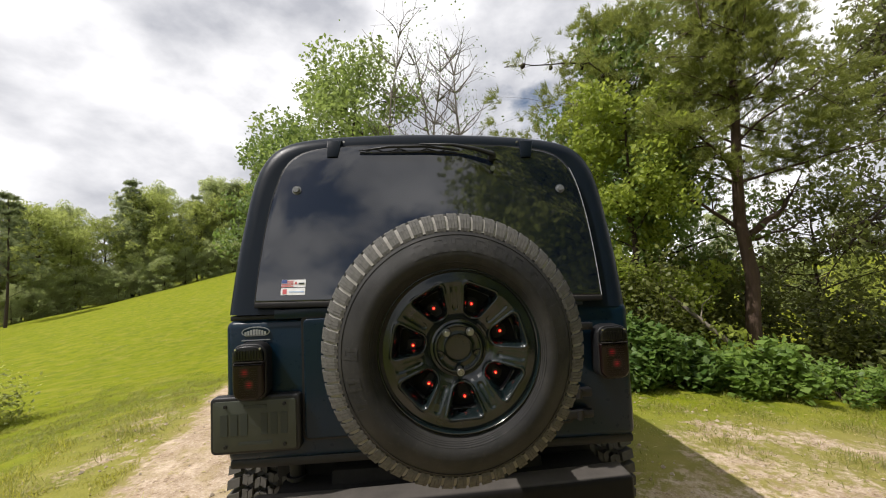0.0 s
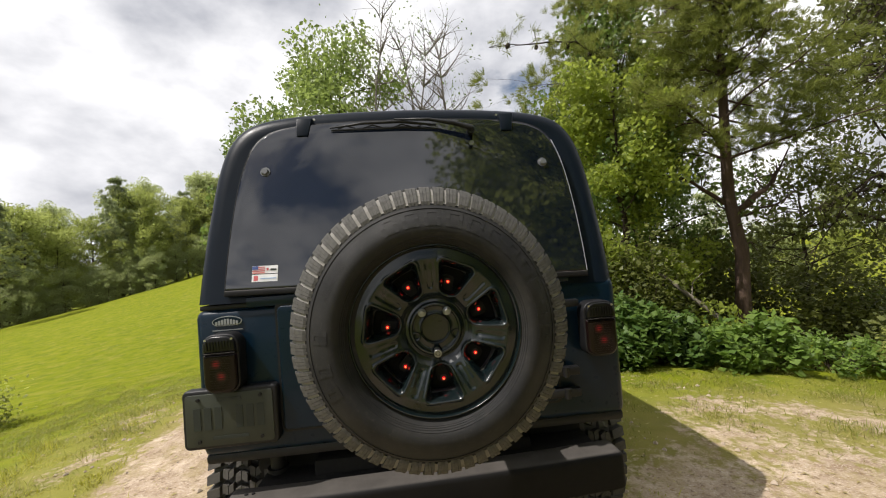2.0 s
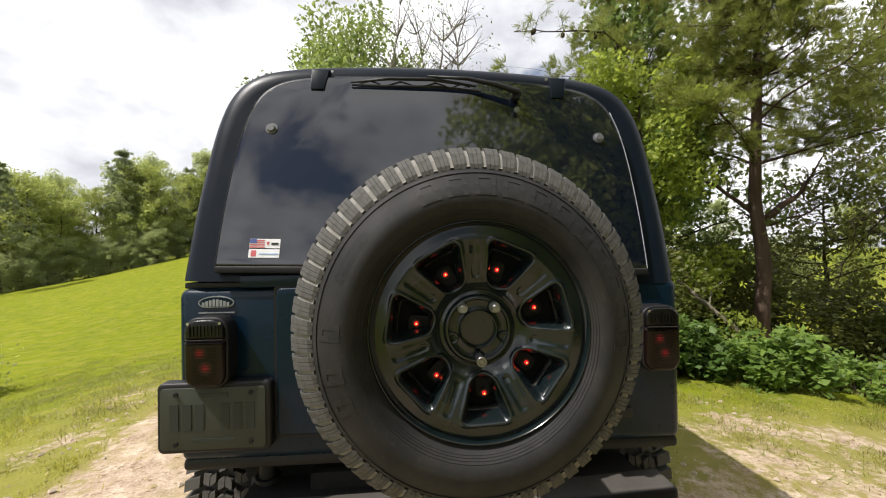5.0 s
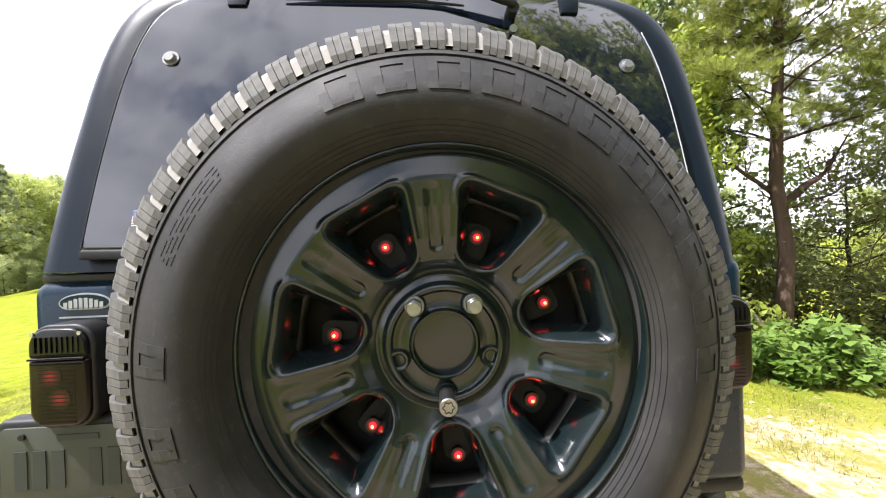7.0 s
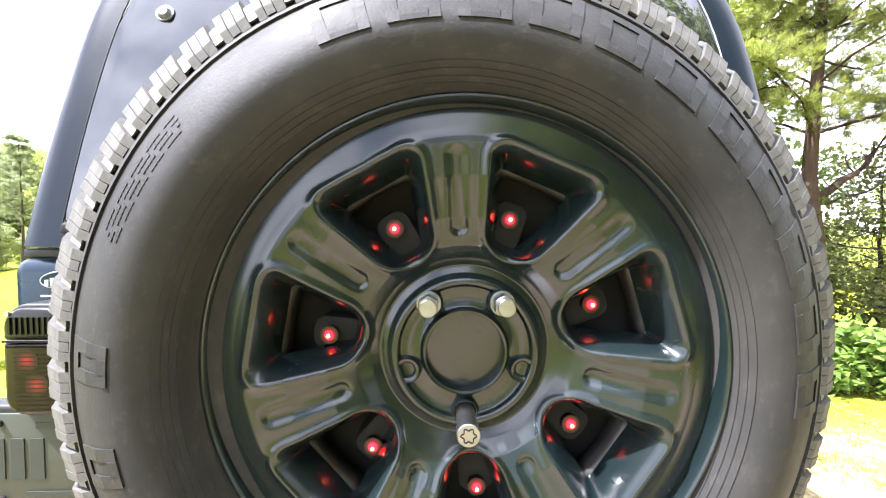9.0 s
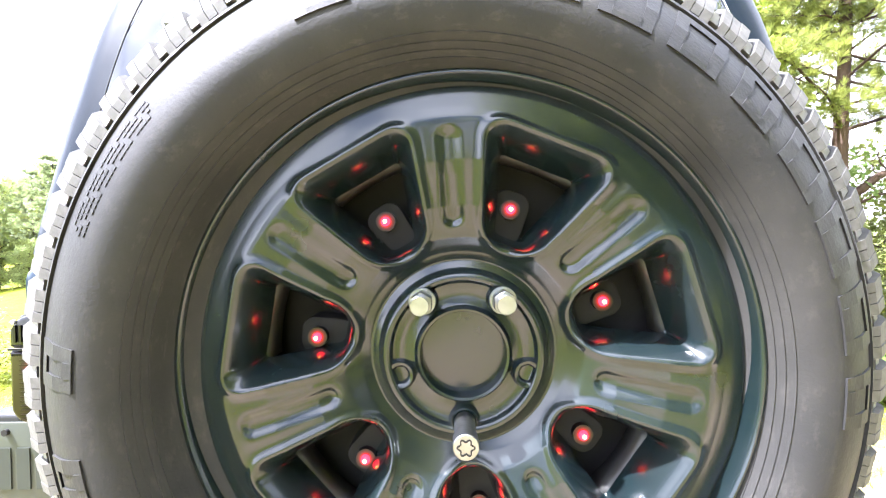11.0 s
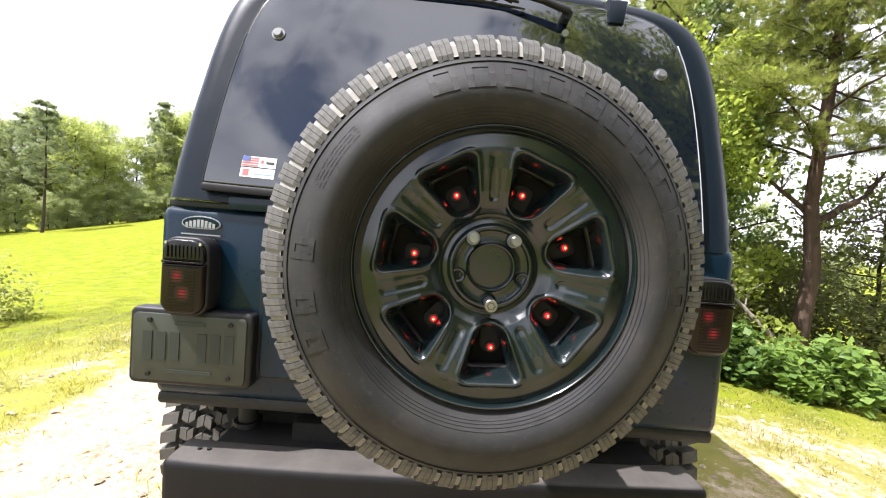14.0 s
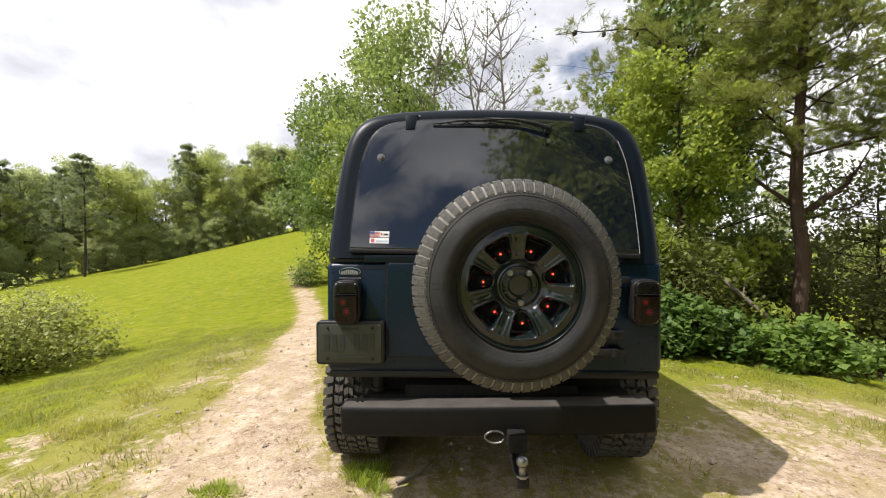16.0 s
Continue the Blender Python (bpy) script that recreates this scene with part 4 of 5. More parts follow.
# rear wiper
wiper_bm = bmesh.new()
disc(wiper_bm, 0.015, 0.032, Matrix.Translation(on_glass(0.270, 1.722, 0.016)) @ RY, 20)
wiper = part("wiper", wiper_bm, BLACK, car, "black rear wiper parked along the top")
s = Soup()
s.tube([on_glass(0.275, 1.728, 0.036), on_glass(0.20, 1.752, 0.038), on_glass(0.10, 1.773, 0.034), on_glass(-0.04, 1.779, 0.028)], [0.012, 0.010, 0.007, 0.004], 8)
part("wiper_arm", s.mesh("wiper_arm", BLACK, True), None, wiper)
s = Soup()
s.tube([on_glass(0.13, 1.752, 0.018), on_glass(-0.02, 1.770, 0.024), on_glass(-0.17, 1.768, 0.021), on_glass(-0.30, 1.752, 0.014)], [0.004, 0.007, 0.006, 0.003], 8)
for x0, x1 in ((-0.27, -0.20), (-0.17, -0.09), (-0.05, 0.03), (0.05, 0.11)):
    s.tube([on_glass(x0, 1.748, 0.012), on_glass((x0 + x1) / 2, 1.760, 0.017), on_glass(x1, 1.750, 0.012)], [0.002, 0.0034, 0.002], 6)
part("wiper_blade", s.mesh("wiper_blade", BLACK, True), None, wiper)
s = Soup()
s.tube([on_glass(0.15, 1.738, 0.008), on_glass(0.0, 1.749, 0.009), on_glass(-0.295, 1.745, 0.008)], [0.003, 0.005, 0.003], 6)
part("wiper_rubber", s.mesh("wiper_rubber", RUBBER, True), None, wiper)
bm = bmesh.new()
disc(bm, 0.008, 0.016, Matrix.Translation(on_glass(0.270, 1.668, 0.012)) @ RY, 16, 0.010)
part("washer_nozzle", bm, CHROME, wiper)

# stickers inside the lower corner of the glass
def flat(name, x0, z0, x1, z1, material, parent, out, label=""):
    bm = slab([(x0, z0), (x1, z0), (x1, z1), (x0, z1)], YB - 0.0205 - out, YB - 0.019 - out, 0, 1, SLOPE, 1.08)
    return part(name, bm, material, parent, label, False)


flag = flat("flag_sticker", -0.578, 1.1820, -0.487, 1.2105, WHITE_VINYL, rear_glass, 0.0, "small red, white and blue flag sticker")
for i in range(4):
    flat("stripe", -0.577, 1.1835 + i * 0.0068, -0.533, 1.1868 + i * 0.0068, RED_VINYL, flag, 0.0012)
flat("canton", -0.577, 1.1970, -0.557, 1.2100, BLUE_VINYL, flag, 0.002)
flat("printed_bar", -0.513, 1.1920, -0.492, 1.1990, PLATE_INK, flag, 0.0012)
flat("printed_bar", -0.527, 1.1930, -0.520, 1.2020, RED_VINYL, flag, 0.0012)
info = flat("white_sticker", -0.578, 1.1530, -0.487, 1.1790, WHITE_VINYL, rear_glass, 0.0, "small white sticker with a thin blue line")
flat("blue_band", -0.547, 1.1625, -0.491, 1.1662, CYAN_VINYL, info, 0.0012)
flat("red_mark", -0.571, 1.1570, -0.556, 1.1750, RED_VINYL, info, 0.0012)

# tailgate
part("gate_gap", slab(round_rect(-0.500, 0.612, 0.535, 1.075, 0.02), YB - 0.003, YB + 0.02), BLACK, car)
gate = part("tailgate", slab(round_rect(-0.490, 0.622, 0.525, 1.064, 0.018), YB - 0.014, YB + 0.01, 0.006, 3), PAINT, car)
part("gate_top_rail", one_box((-0.60, YB - 0.004, 1.066), (0.60, YB + 0.05, 1.104), 0.006), PAINT, car)
bm = slab(round_rect(-0.372, 0.855, -0.300, 1.02, 0.012), YB - 0.020, YB - 0.006, 0.004)
part("latch_panel", bm, BLACK, gate)
bm = bmesh.new()
disc(bm, 0.016, 0.02, Matrix.Translation((-0.335, YB - 0.026, 0.875)) @ RY, 20)
part("gate_lock", bm, STEEL, gate)
for z in (0.735, 0.655):
    bm = one_box((0.46, YB - 0.040, z - 0.016), (0.60, YB - 0.008, z + 0.016), 0.007)
    disc(bm, 0.011, 0.036, pose(0.545, YB - 0.04, z), 14)
    part("gate_hinge", bm, BLACK, gate)
for z in (0.985,):
    part("gate_hinge", one_box((0.50, YB - 0.036, z - 0.014), (0.62, YB - 0.008, z + 0.014), 0.006), BLACK, gate)

# spare carrier
bm = bmesh.new()
disc(bm, 0.095, YB - 0.11, Matrix.Translation((XC, (YB + 0.10) / 2, ZC)) @ RY, 24)
box(bm, (XC - 0.20, YB - 0.09, ZC - 0.22), (XC + 0.20, YB - 0.004, ZC + 0.02), 0.02)
part("spare_carrier", bm, UNDER, car)

# dealer badge: plain silver outline with bars
bx, bz = -0.668, 1.022
badge = part("badge", slab([(bx + 0.052 * math.cos(t) * (1.0 - 0.05 * math.sin(t)), bz + 0.020 * max(-0.75, math.sin(t)) + 0.002) for t in np.linspace(0, 2 * math.pi, 28)[:-1]], YB - 0.0035, YB - 0.001), SILVER, car, "small silver dealer badge")
part("badge_field", slab([(bx + 0.0485 * math.cos(t), bz + 0.0165 * max(-0.72, math.sin(t)) + 0.002) for t in np.linspace(0, 2 * math.pi, 28)[:-1]], YB - 0.0050, YB - 0.003), PAINT, badge)
for i in range(8):
    h = 0.0105 - 0.0006 * abs(i - 3.5) ** 1.6
    part("badge_bar", one_box((bx - 0.040 + i * 0.0102, YB - 0.0066, bz - 0.009), (bx - 0.0325 + i * 0.0102, YB - 0.0045, bz - 0.009 + 2 * h), 0.0), SILVER, badge, "", False)
for i, w in enumerate((0.052, 0.038)):
    part("badge_line", one_box((bx - w, YB - 0.003, bz - 0.030 - 0.012 * i), (bx + w, YB - 0.001, bz - 0.0265 - 0.012 * i)), SILVER, badge, "", False)


# tail lamps
def tail_lamp(x0, x1, z0, z1):
    w, h = x1 - x0, z1 - z0
    y0 = 0.372
    lamp = part("tail_lamp", slab(round_rect(x0, z0, x1, z1, 0.040, 7), y0 + 0.012, YB + 0.004, 0.006, 3), BLACK, car, "smoked black tail lamp glowing faintly red")
    part("lens", slab(round_rect(x0 + 0.006, z0 + 0.006, x1 - 0.006, z1 - 0.066, (0.034, 0.034, 0.006, 0.006), 6), y0, y0 + 0.02, 0.010, 3), LAMP_RED, lamp)
    part("reverse_lens", slab(round_rect(x0 + 0.008, z1 - 0.062, x1 - 0.008, z1 - 0.006, (0.004, 0.004, 0.034, 0.034), 5), y0 + 0.001, y0 + 0.02, 0.006, 3), LAMP_DARK, lamp)
    for i in range(9):
        x = x0 + 0.022 + i * (w - 0.044) / 8
        part("lens_rib", one_box((x - 0.002, y0 - 0.002, z1 - 0.052), (x + 0.002, y0 + 0.004, z1 - 0.022)), LAMP_DARK, lamp, "", False)
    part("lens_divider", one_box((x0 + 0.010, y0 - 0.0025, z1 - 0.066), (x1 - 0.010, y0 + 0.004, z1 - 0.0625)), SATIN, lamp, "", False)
    for i in range(14):
        z = z0 + 0.016 + i * (h - 0.10) / 13
        part("lens_ridge", one_box((x0 + 0.028, y0 - 0.0012, z - 0.0012), (x1 - 0.028, y0 + 0.004, z + 0.0012)), LAMP_RED, lamp, "", False)
    for k, (dx, dz) in enumerate(((-0.012, 0.105), (0.004, 0.062))):
        bm = bmesh.new()
        disc(bm, 0.021, 0.0008, RY, 24)
        part("bulb_glow", bm, LAMP_GLOW, lamp, "red glow of a bulb").location = ((x0 + x1) / 2 + dx, y0 - 0.0002 - 0.0004 * k, z0 + dz)
    for x in (x0 + 0.018, x1 - 0.018):
        bm = bmesh.new()
        disc(bm, 0.004, 0.004, Matrix.Translation((x, y0 + 0.001, z1 - 0.016)) @ RY, 10)
        part("lens_screw", bm, STEEL, lamp)


tail_lamp(-0.733, -0.610, 0.784, 0.988)
tail_lamp(0.622, 0.745, 0.784, 0.988)

# number plate in its holder
holder = part("plate_holder", slab(round_rect(-0.822, 0.592, -0.500, 0.796, 0.018, 4), 0.405, 0.44, 0.008, 3), BLACK, car, "black holder with a dusty number plate")
plate = part("number_plate", slab(round_rect(-0.810, 0.604, -0.514, 0.782, 0.012, 4), 0.4005, 0.41, 0.002), PLATE, holder, "dusty pale number plate")
for i in range(7):
    if i == 3:
        continue
    x = -0.782 + i * 0.0355
    part("plate_bar", one_box((x, 0.3985, 0.660), (x + 0.024, 0.401, 0.736)), PLATE_INK, plate, "", False)
part("plate_bar", one_box((-0.72, 0.3985, 0.626), (-0.60, 0.401, 0.636)), PLATE_INK, plate, "", False)
part("plate_bar", one_box((-0.70, 0.3985, 0.755), (-0.62, 0.401, 0.766)), PLATE_INK, plate, "", False)
for x, z in ((-0.765, 0.765), (-0.765, 0.622), (-0.555, 0.765), (-0.555, 0.622)):
    bm = bmesh.new()
    disc(bm, 0.006, 0.006, Matrix.Translation((x, 0.3985, z)) @ RY, 12)
    part("plate_bolt", bm, UNDER, plate)

# bumper
bm = bmesh.new()
box(bm, (-0.704, 0.352, 0.285), (0.728, 0.475, 0.422), 0.020, 4)
for k in range(1, 18):
    bmesh.ops.bisect_plane(bm, geom=list(bm.verts) + list(bm.edges) + list(bm.faces), plane_co=(-0.69 + k * 0.08, 0, 0), plane_no=(1, 0, 0))
for v in bm.verts:
    v.co.y += 0.018 * (abs((v.co.x - 0.012) / 0.70) ** 3)
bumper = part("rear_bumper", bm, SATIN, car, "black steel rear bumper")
part("bumper_step", one_box((-0.62, 0.47, 0.36), (0.66, 0.60, 0.42), 0.008), UNDER, car)
for x in (-0.635, -0.610):
    bm = bmesh.new()
    disc(bm, 0.006, 0.004, pose(x, 0.43, 0.424), 10)
    part("bumper_bolt", bm, UNDER, bumper)
bm = bmesh.new()
disc(bm, 0.028, 0.09, pose(-0.555, 0.53, 0.475), 16)
disc(bm, 0.040, 0.012, pose(-0.555, 0.53, 0.446), 16)
part("body_mount", bm, BLACK, car)
# added filler panel that keeps the gap under the tub dark
part("underbody_dark_filler", one_box((-0.66, 0.60, 0.34), (0.66, 0.66, 0.53), 0.01), UNDER, car)
part("chassis", one_box((-0.42, 0.5, 0.33), (0.42, 3.7, 0.47), 0.02), UNDER, car)
part("fuel_tank", one_box((-0.48, 0.62, 0.29), (0.48, 1.0, 0.52), 0.05), UNDER, car)
bm = bmesh.new()
disc(bm, 0.05, 1.7, pose(0, 0.99, 0.31, 0, 90, 0), 14)
disc(bm, 0.13, 0.26, pose(0.05, 0.99, 0.31, 90, 0, 0), 18, 0.09)
part("rear_axle", bm, UNDER, car)

# hitch
hitch = part("hitch_receiver", one_box((0.055, 0.29, 0.245), (0.135, 0.60, 0.325), 0.008), UNDER, car)
part("draw_bar", one_box((0.070, 0.16, 0.175), (0.120, 0.36, 0.215), 0.006), UNDER, hitch)
bm = bmesh.new()
bmesh.ops.create_uvsphere(bm, u_segments=20, v_segments=14, radius=0.025, matrix=pose(0.095, 0.185, 0.275))
disc(bm, 0.014, 0.05, pose(0.095, 0.185, 0.235), 14)
disc(bm, 0.026, 0.010, pose(0.095, 0.185, 0.219), 16)
part("tow_ball", bm, CHROME, hitch, "worn chrome tow ball")
s = Soup()
loop = [Vector((-0.005 + 0.042 * math.cos(t), 0.30 + 0.004 * math.sin(2 * t), 0.315 + 0.026 * math.sin(t))) for t in np.linspace(0.3, 2 * math.pi - 0.25, 22)]
s.tube(loop, [0.0045] * 22, 6)
part("chain_loop", s.mesh("chain_loop", CHROME, True), None, hitch, "bright safety-chain loop")


# wheels
def lathe(profile, seg, material, name, smooth=True):
    """Turns (radius, depth) points round the depth axis y."""
    v, f = [], []
    n = len(profile)
    for k in range(seg):
        t = 2 * math.pi * k / seg
        for r, y in profile:
            v.append((r * math.cos(t), y, r * math.sin(t)))
    for k in range(seg):
        q = (k + 1) % seg
        for i in range(n - 1):
            f.append((k * n + i, k * n + i + 1, q * n + i + 1, q * n + i))
    me = mesh_of(name, v, f, material, True)
    me.set_sharp_from_angle(angle=radians(50))
    return me


def block(soup, r0, r1, t0, t1, y0, y1, skew=0.0, taper=0.12):
    """A tread block between two radii, two angles and two depths."""
    v = []
    for r, k in ((r0, 0.0), (r1, taper)):
        dt, dy = (t1 - t0) * k * 0.5, (y1 - y0) * k * 0.35
        for t, y in ((t0 + dt, y0 + dy), (t1 - dt, y0 + dy), (t1 - dt + skew, y1 - dy), (t0 + dt + skew, y1 - dy)):
            v.append((r * math.cos(t), y, r * math.sin(t)))
    soup.add(v, [(0, 1, 2, 3), (7, 6, 5, 4), (0, 4, 5, 1), (1, 5, 6, 2), (2, 6, 7, 3), (3, 7, 4, 0)])


TYRE = [(0.214, 0.040), (0.230, 0.032), (0.2345, 0.022), (0.2385, 0.0150), (0.2393, 0.0155), (0.2425, 0.0115), (0.2433, 0.0122), (0.247, 0.0080), (0.2478, 0.0088),
        (0.252, 0.0045), (0.2530, 0.0052), (0.260, 0.0000), (0.275, -0.0040), (0.288, -0.0010), (0.302, 0.0060), (0.316, 0.0150), (0.329, 0.0245), (0.3300, 0.0225), (0.3345, 0.0260), (0.3355, 0.0295), (0.343, 0.0370),
        (0.362, 0.052), (0.378, 0.070), (0.388, 0.090), (0.391, 0.120), (0.3885, 0.16), (0.382, 0.186), (0.367, 0.204), (0.345, 0.216), (0.31, 0.222), (0.27, 0.215), (0.235, 0.20), (0.218, 0.18)]


def side_y(r):
    """Depth of the outer sidewall at a radius."""
    return float(np.interp(r, [q[0] for q in TYRE[11:21]], [q[1] for q in TYRE[11:21]]))


def relief(soup, r0, r1, t0, t1, rise):
    """A raised piece that follows the sidewall."""
    v = []
    for out in (0.004, -rise):
        for t in (t0, t1):
            for r in (r0, (r0 + r1) / 2, r1):
                v.append((r * math.cos(t), side_y(r) + out, r * math.sin(t)))
    soup.add(v, [(6, 7, 10, 9), (7, 8, 11, 10), (0, 1, 7, 6), (1, 2, 8, 7), (3, 9, 10, 4), (4, 10, 11, 5), (0, 6, 9, 3), (2, 5, 11, 8)])


def shoulder_block():
    """One tread pitch at the outer shoulder: a lug with two sipes and a lower tie bar beside it, sloping on to the sidewall."""
    s = Soup()
    n = 62
    w = 2 * math.pi / n

    def lug(t0, t1, rise, inner):
        v = []
        for t in (t0, t1):
            for r, y in ((inner - 0.009, 0.0330), (0.3500 + rise * 0.4, 0.0350 - rise * 0.5), (0.3760 + rise, 0.053), (0.3945 + rise, 0.078), (0.4005 + rise, 0.100), (0.370, 0.105), (0.350, 0.052)):
                v.append((r * math.cos(t), y, r * math.sin(t)))
        s.add(v, [(0, 1, 2, 3, 4, 5, 6), (13, 12, 11, 10, 9, 8, 7)] + [(i, i + 7, (i + 1) % 7 + 7, (i + 1) % 7) for i in range(7)])

    lug(0.02 * w, 0.27 * w, 0.0015, 0.3485)
    lug(0.29 * w, 0.52 * w, 0.0008, 0.350)
    lug(0.54 * w, 0.76 * w, 0.0015, 0.3485)
    lug(0.76 * w, 1.01 * w, -0.006, 0.353)
    me = s.mesh("tread_block", TREAD)
    me.materials.append(TREAD_PALE)
    me.polygons.foreach_set("material_index", [0] * 27 + [1] * 9)
    return me, n


def make_spare():
    tyre = part("spare_tyre", lathe(TYRE, 128, RUBBER, "spare_tyre"), None, car, "worn all-terrain spare tyre with dusty tread")
    tyre.matrix_basis = pose(XC - 0.004, -0.022, ZC - 0.005, 0, 0, 1.2) @ Matrix.Diagonal((0.968, 1, 0.994, 1))
    me, n = shoulder_block()
    for k in range(n):
        ob = part("tread_block", me, None, tyre, "" if k else "grey dusty tread block")
        ob.rotation_euler = (0, 2 * math.pi * k / n, 0)
    s = Soup()
    w = 2 * math.pi / n
    for k in range(n):
        t = w * k
        for row, (y0, y1) in enumerate(((0.108, 0.128), (0.131, 0.150))):
            block(s, 0.380, 0.402, t + (0.1 + 0.4 * row) * w, t + (0.86 + 0.4 * row) * w, y0, y1, 0.03 * (1 - 2 * row), 0.08)
        block(s, 0.360, 0.398, t + 0.08 * w, t + 0.72 * w, 0.156, 0.204, -0.02, 0.10)
    tagged(part("inner_tread", s.mesh("inner_tread", TREAD), None, tyre), kind="stuff")
    # raised plain marks where the maker's lettering stands on the sidewall
    def mark(mid, wide, r0, r1):
        m = Soup()
        q = 0.0105 / 0.30
        a, b = radians(mid) - wide / 2, radians(mid) + wide / 2
        bars = [(a, a + q, r0, r1), (b - q, b, r0, r1), (a + q, b - q, r1 - 0.009, r1), (a + q, b - q, r0, r0 + 0.009)]
        for t0, t1, p0, p1 in bars:
            steps = max(1, int((t1 - t0) / 0.03))
            for i in range(steps):
                u0, u1 = t0 + (t1 - t0) * i / steps, t0 + (t1 - t0) * (i + 1) / steps
                relief(m, p0, p1, u0, u1, 0.0016)
        part("raised_mark", m.mesh("raised_mark", RUBBER), None, tyre)
    for i in range(11):
        mark(109.5 - i * 11.35, 0.150 - 0.02 * (i in (6, 10)), 0.281, 0.326)
    for a in (177, 193, 205):
        mark(a, 0.11, 0.280, 0.324)
    for row in range(4):
        m = Soup()
        for i in range(24):
            t = radians(138 + i * 0.85 + (row % 2) * 0.3)
            if (i * 7 + row * 3) % 5:
                relief(m, 0.294 + row * 0.0062, 0.298 + row * 0.0062, t, t + 0.011, 0.0008)
        part("raised_small_print", m.mesh("raised_small_print", RUBBER), None, tyre)
    return tyre


make_spare()

SPOKE0 = -87.0  # an opening points almost straight down


def opening(u, v):
    """Signed distance to a rounded trapezoid: u across, v out from the hub."""
    lo, hi = 0.100, 0.179
    half = 0.0158 + (v - lo) * 0.36
    dx = np.abs(u) - half + 0.012
    dv = np.maximum(lo + 0.012 - v, v - hi + 0.012)
    out = np.sqrt(np.maximum(dx * 0.93, 0) ** 2 + np.maximum(dv, 0) ** 2)
    return out + np.minimum(np.maximum(dx * 0.93, dv), 0) - 0.012


HOLE = -0.0078


def make_rim():
    nr, nt = 132, 7 * 80
    r = np.linspace(0.0735, 0.2200, nr)
    t = np.linspace(0, 2 * math.pi, nt, endpoint=False)
    R, T = np.meshgrid(r, t, indexing="ij")
    sect = (T - radians(SPOKE0) + math.pi / 7) % (2 * math.pi / 7) - math.pi / 7
    u, v = R * np.sin(sect), R * np.cos(sect)
    sd = opening(u, v)
    # faces that straddle the edge of an opening end exactly on it
    corner = np.stack([sd[:-1], sd[1:], np.roll(sd, -1, 1)[1:], np.roll(sd, -1, 1)[:-1]], -1)
    keep = corner.max(-1) > HOLE
    for _ in range(3):
        e = 1e-4
        gu = (opening(u + e, v) - opening(u - e, v)) / (2 * e)
        gv = (opening(u, v + e) - opening(u, v - e)) / (2 * e)
        g2 = np.maximum(gu**2 + gv**2, 0.2)
        step = np.where((sd < HOLE) & (sd > HOLE - 0.006), HOLE - sd, 0)
        u, v = u + gu * step / g2, v + gv * step / g2
        sd = opening(u, v)
    T = T - sect + np.arctan2(u, v)
    R = np.hypot(u, v)
    depth = np.interp(R, [0.0735, 0.080, 0.088, 0.10, 0.125, 0.16, 0.182, 0.1885, 0.1925, 0.1955, 0.201, 0.207, 0.213, 0.217, 0.2185, 0.2200],
                      [0.040, 0.043, 0.038, 0.027, 0.016, 0.008, 0.0055, 0.0050, 0.0052, 0.0060, 0.0076, 0.0090, 0.0104, 0.0116, 0.0124, 0.0138])
    x = np.clip((0.0085 - sd) / 0.0165, 0, 1)
    depth = depth + 0.036 * x**1.8
    depth = depth - 0.0022 * np.exp(-(((sd - 0.0088) / 0.0034) ** 2))
    # a pressed channel with a round inner end along each spoke, between two shallow hollows
    sp = (T - radians(SPOKE0)) % (2 * math.pi / 7) - math.pi / 7
    su, sv = R * np.sin(sp), R * np.cos(sp)
    slot = np.hypot(su, np.maximum(0.118 - sv, 0) + np.maximum(sv - 0.176, 0)) - 0.0072
    depth = depth + (0.0030 + 0.0030 * np.clip((0.150 - sv) / 0.04, 0, 1)) / (1 + np.exp(np.clip(slot / 0.0014, -30, 30)))
    hollow = np.hypot(np.abs(su) - 0.0165 * np.clip(sv / 0.15, 0.7, 1.2), np.maximum(0.128 - sv, 0) + np.maximum(sv - 0.180, 0)) - 0.0042
    depth = depth + 0.0006 / (1 + np.exp(np.clip(hollow / 0.0030, -30, 30)))
    verts = np.stack([R * np.cos(T), depth, R * np.sin(T)], -1).reshape(-1, 3)
    idx = np.arange(nr * nt).reshape(nr, nt)
    nxt = np.roll(idx, -1, axis=1)
    f = np.stack([idx[:-1], idx[1:], nxt[1:], nxt[:-1]], -1)[keep]
    me = bpy.data.meshes.new("spare_rim")
    me.from_pydata(verts.tolist(), [], f.tolist())
    me.shade_smooth()
    me.materials.append(GLOSS)
    rim = part("spare_rim", me, None, car, "gloss black pressed-steel wheel with seven openings")
    rim.matrix_basis = pose(XC, 0, ZC, 0, 0, -0.8)
    part("rim_lip", lathe([(0.2198, 0.0135), (0.2206, 0.0135), (0.2214, 0.0100), (0.2222, 0.0055), (0.2232, 0.0018), (0.2245, 0.0002), (0.2262, 0.0002), (0.2278, 0.0012), (0.2284, 0.002), (0.2284, 0.008), (0.222, 0.012)], 160, GLOSS, "rim_lip"), None, rim)
    part("rim_barrel", lathe([(0.199, 0.028), (0.196, 0.05), (0.188, 0.07), (0.186, 0.14), (0.205, 0.16)], 96, GLOSS, "rim_barrel"), None, rim)
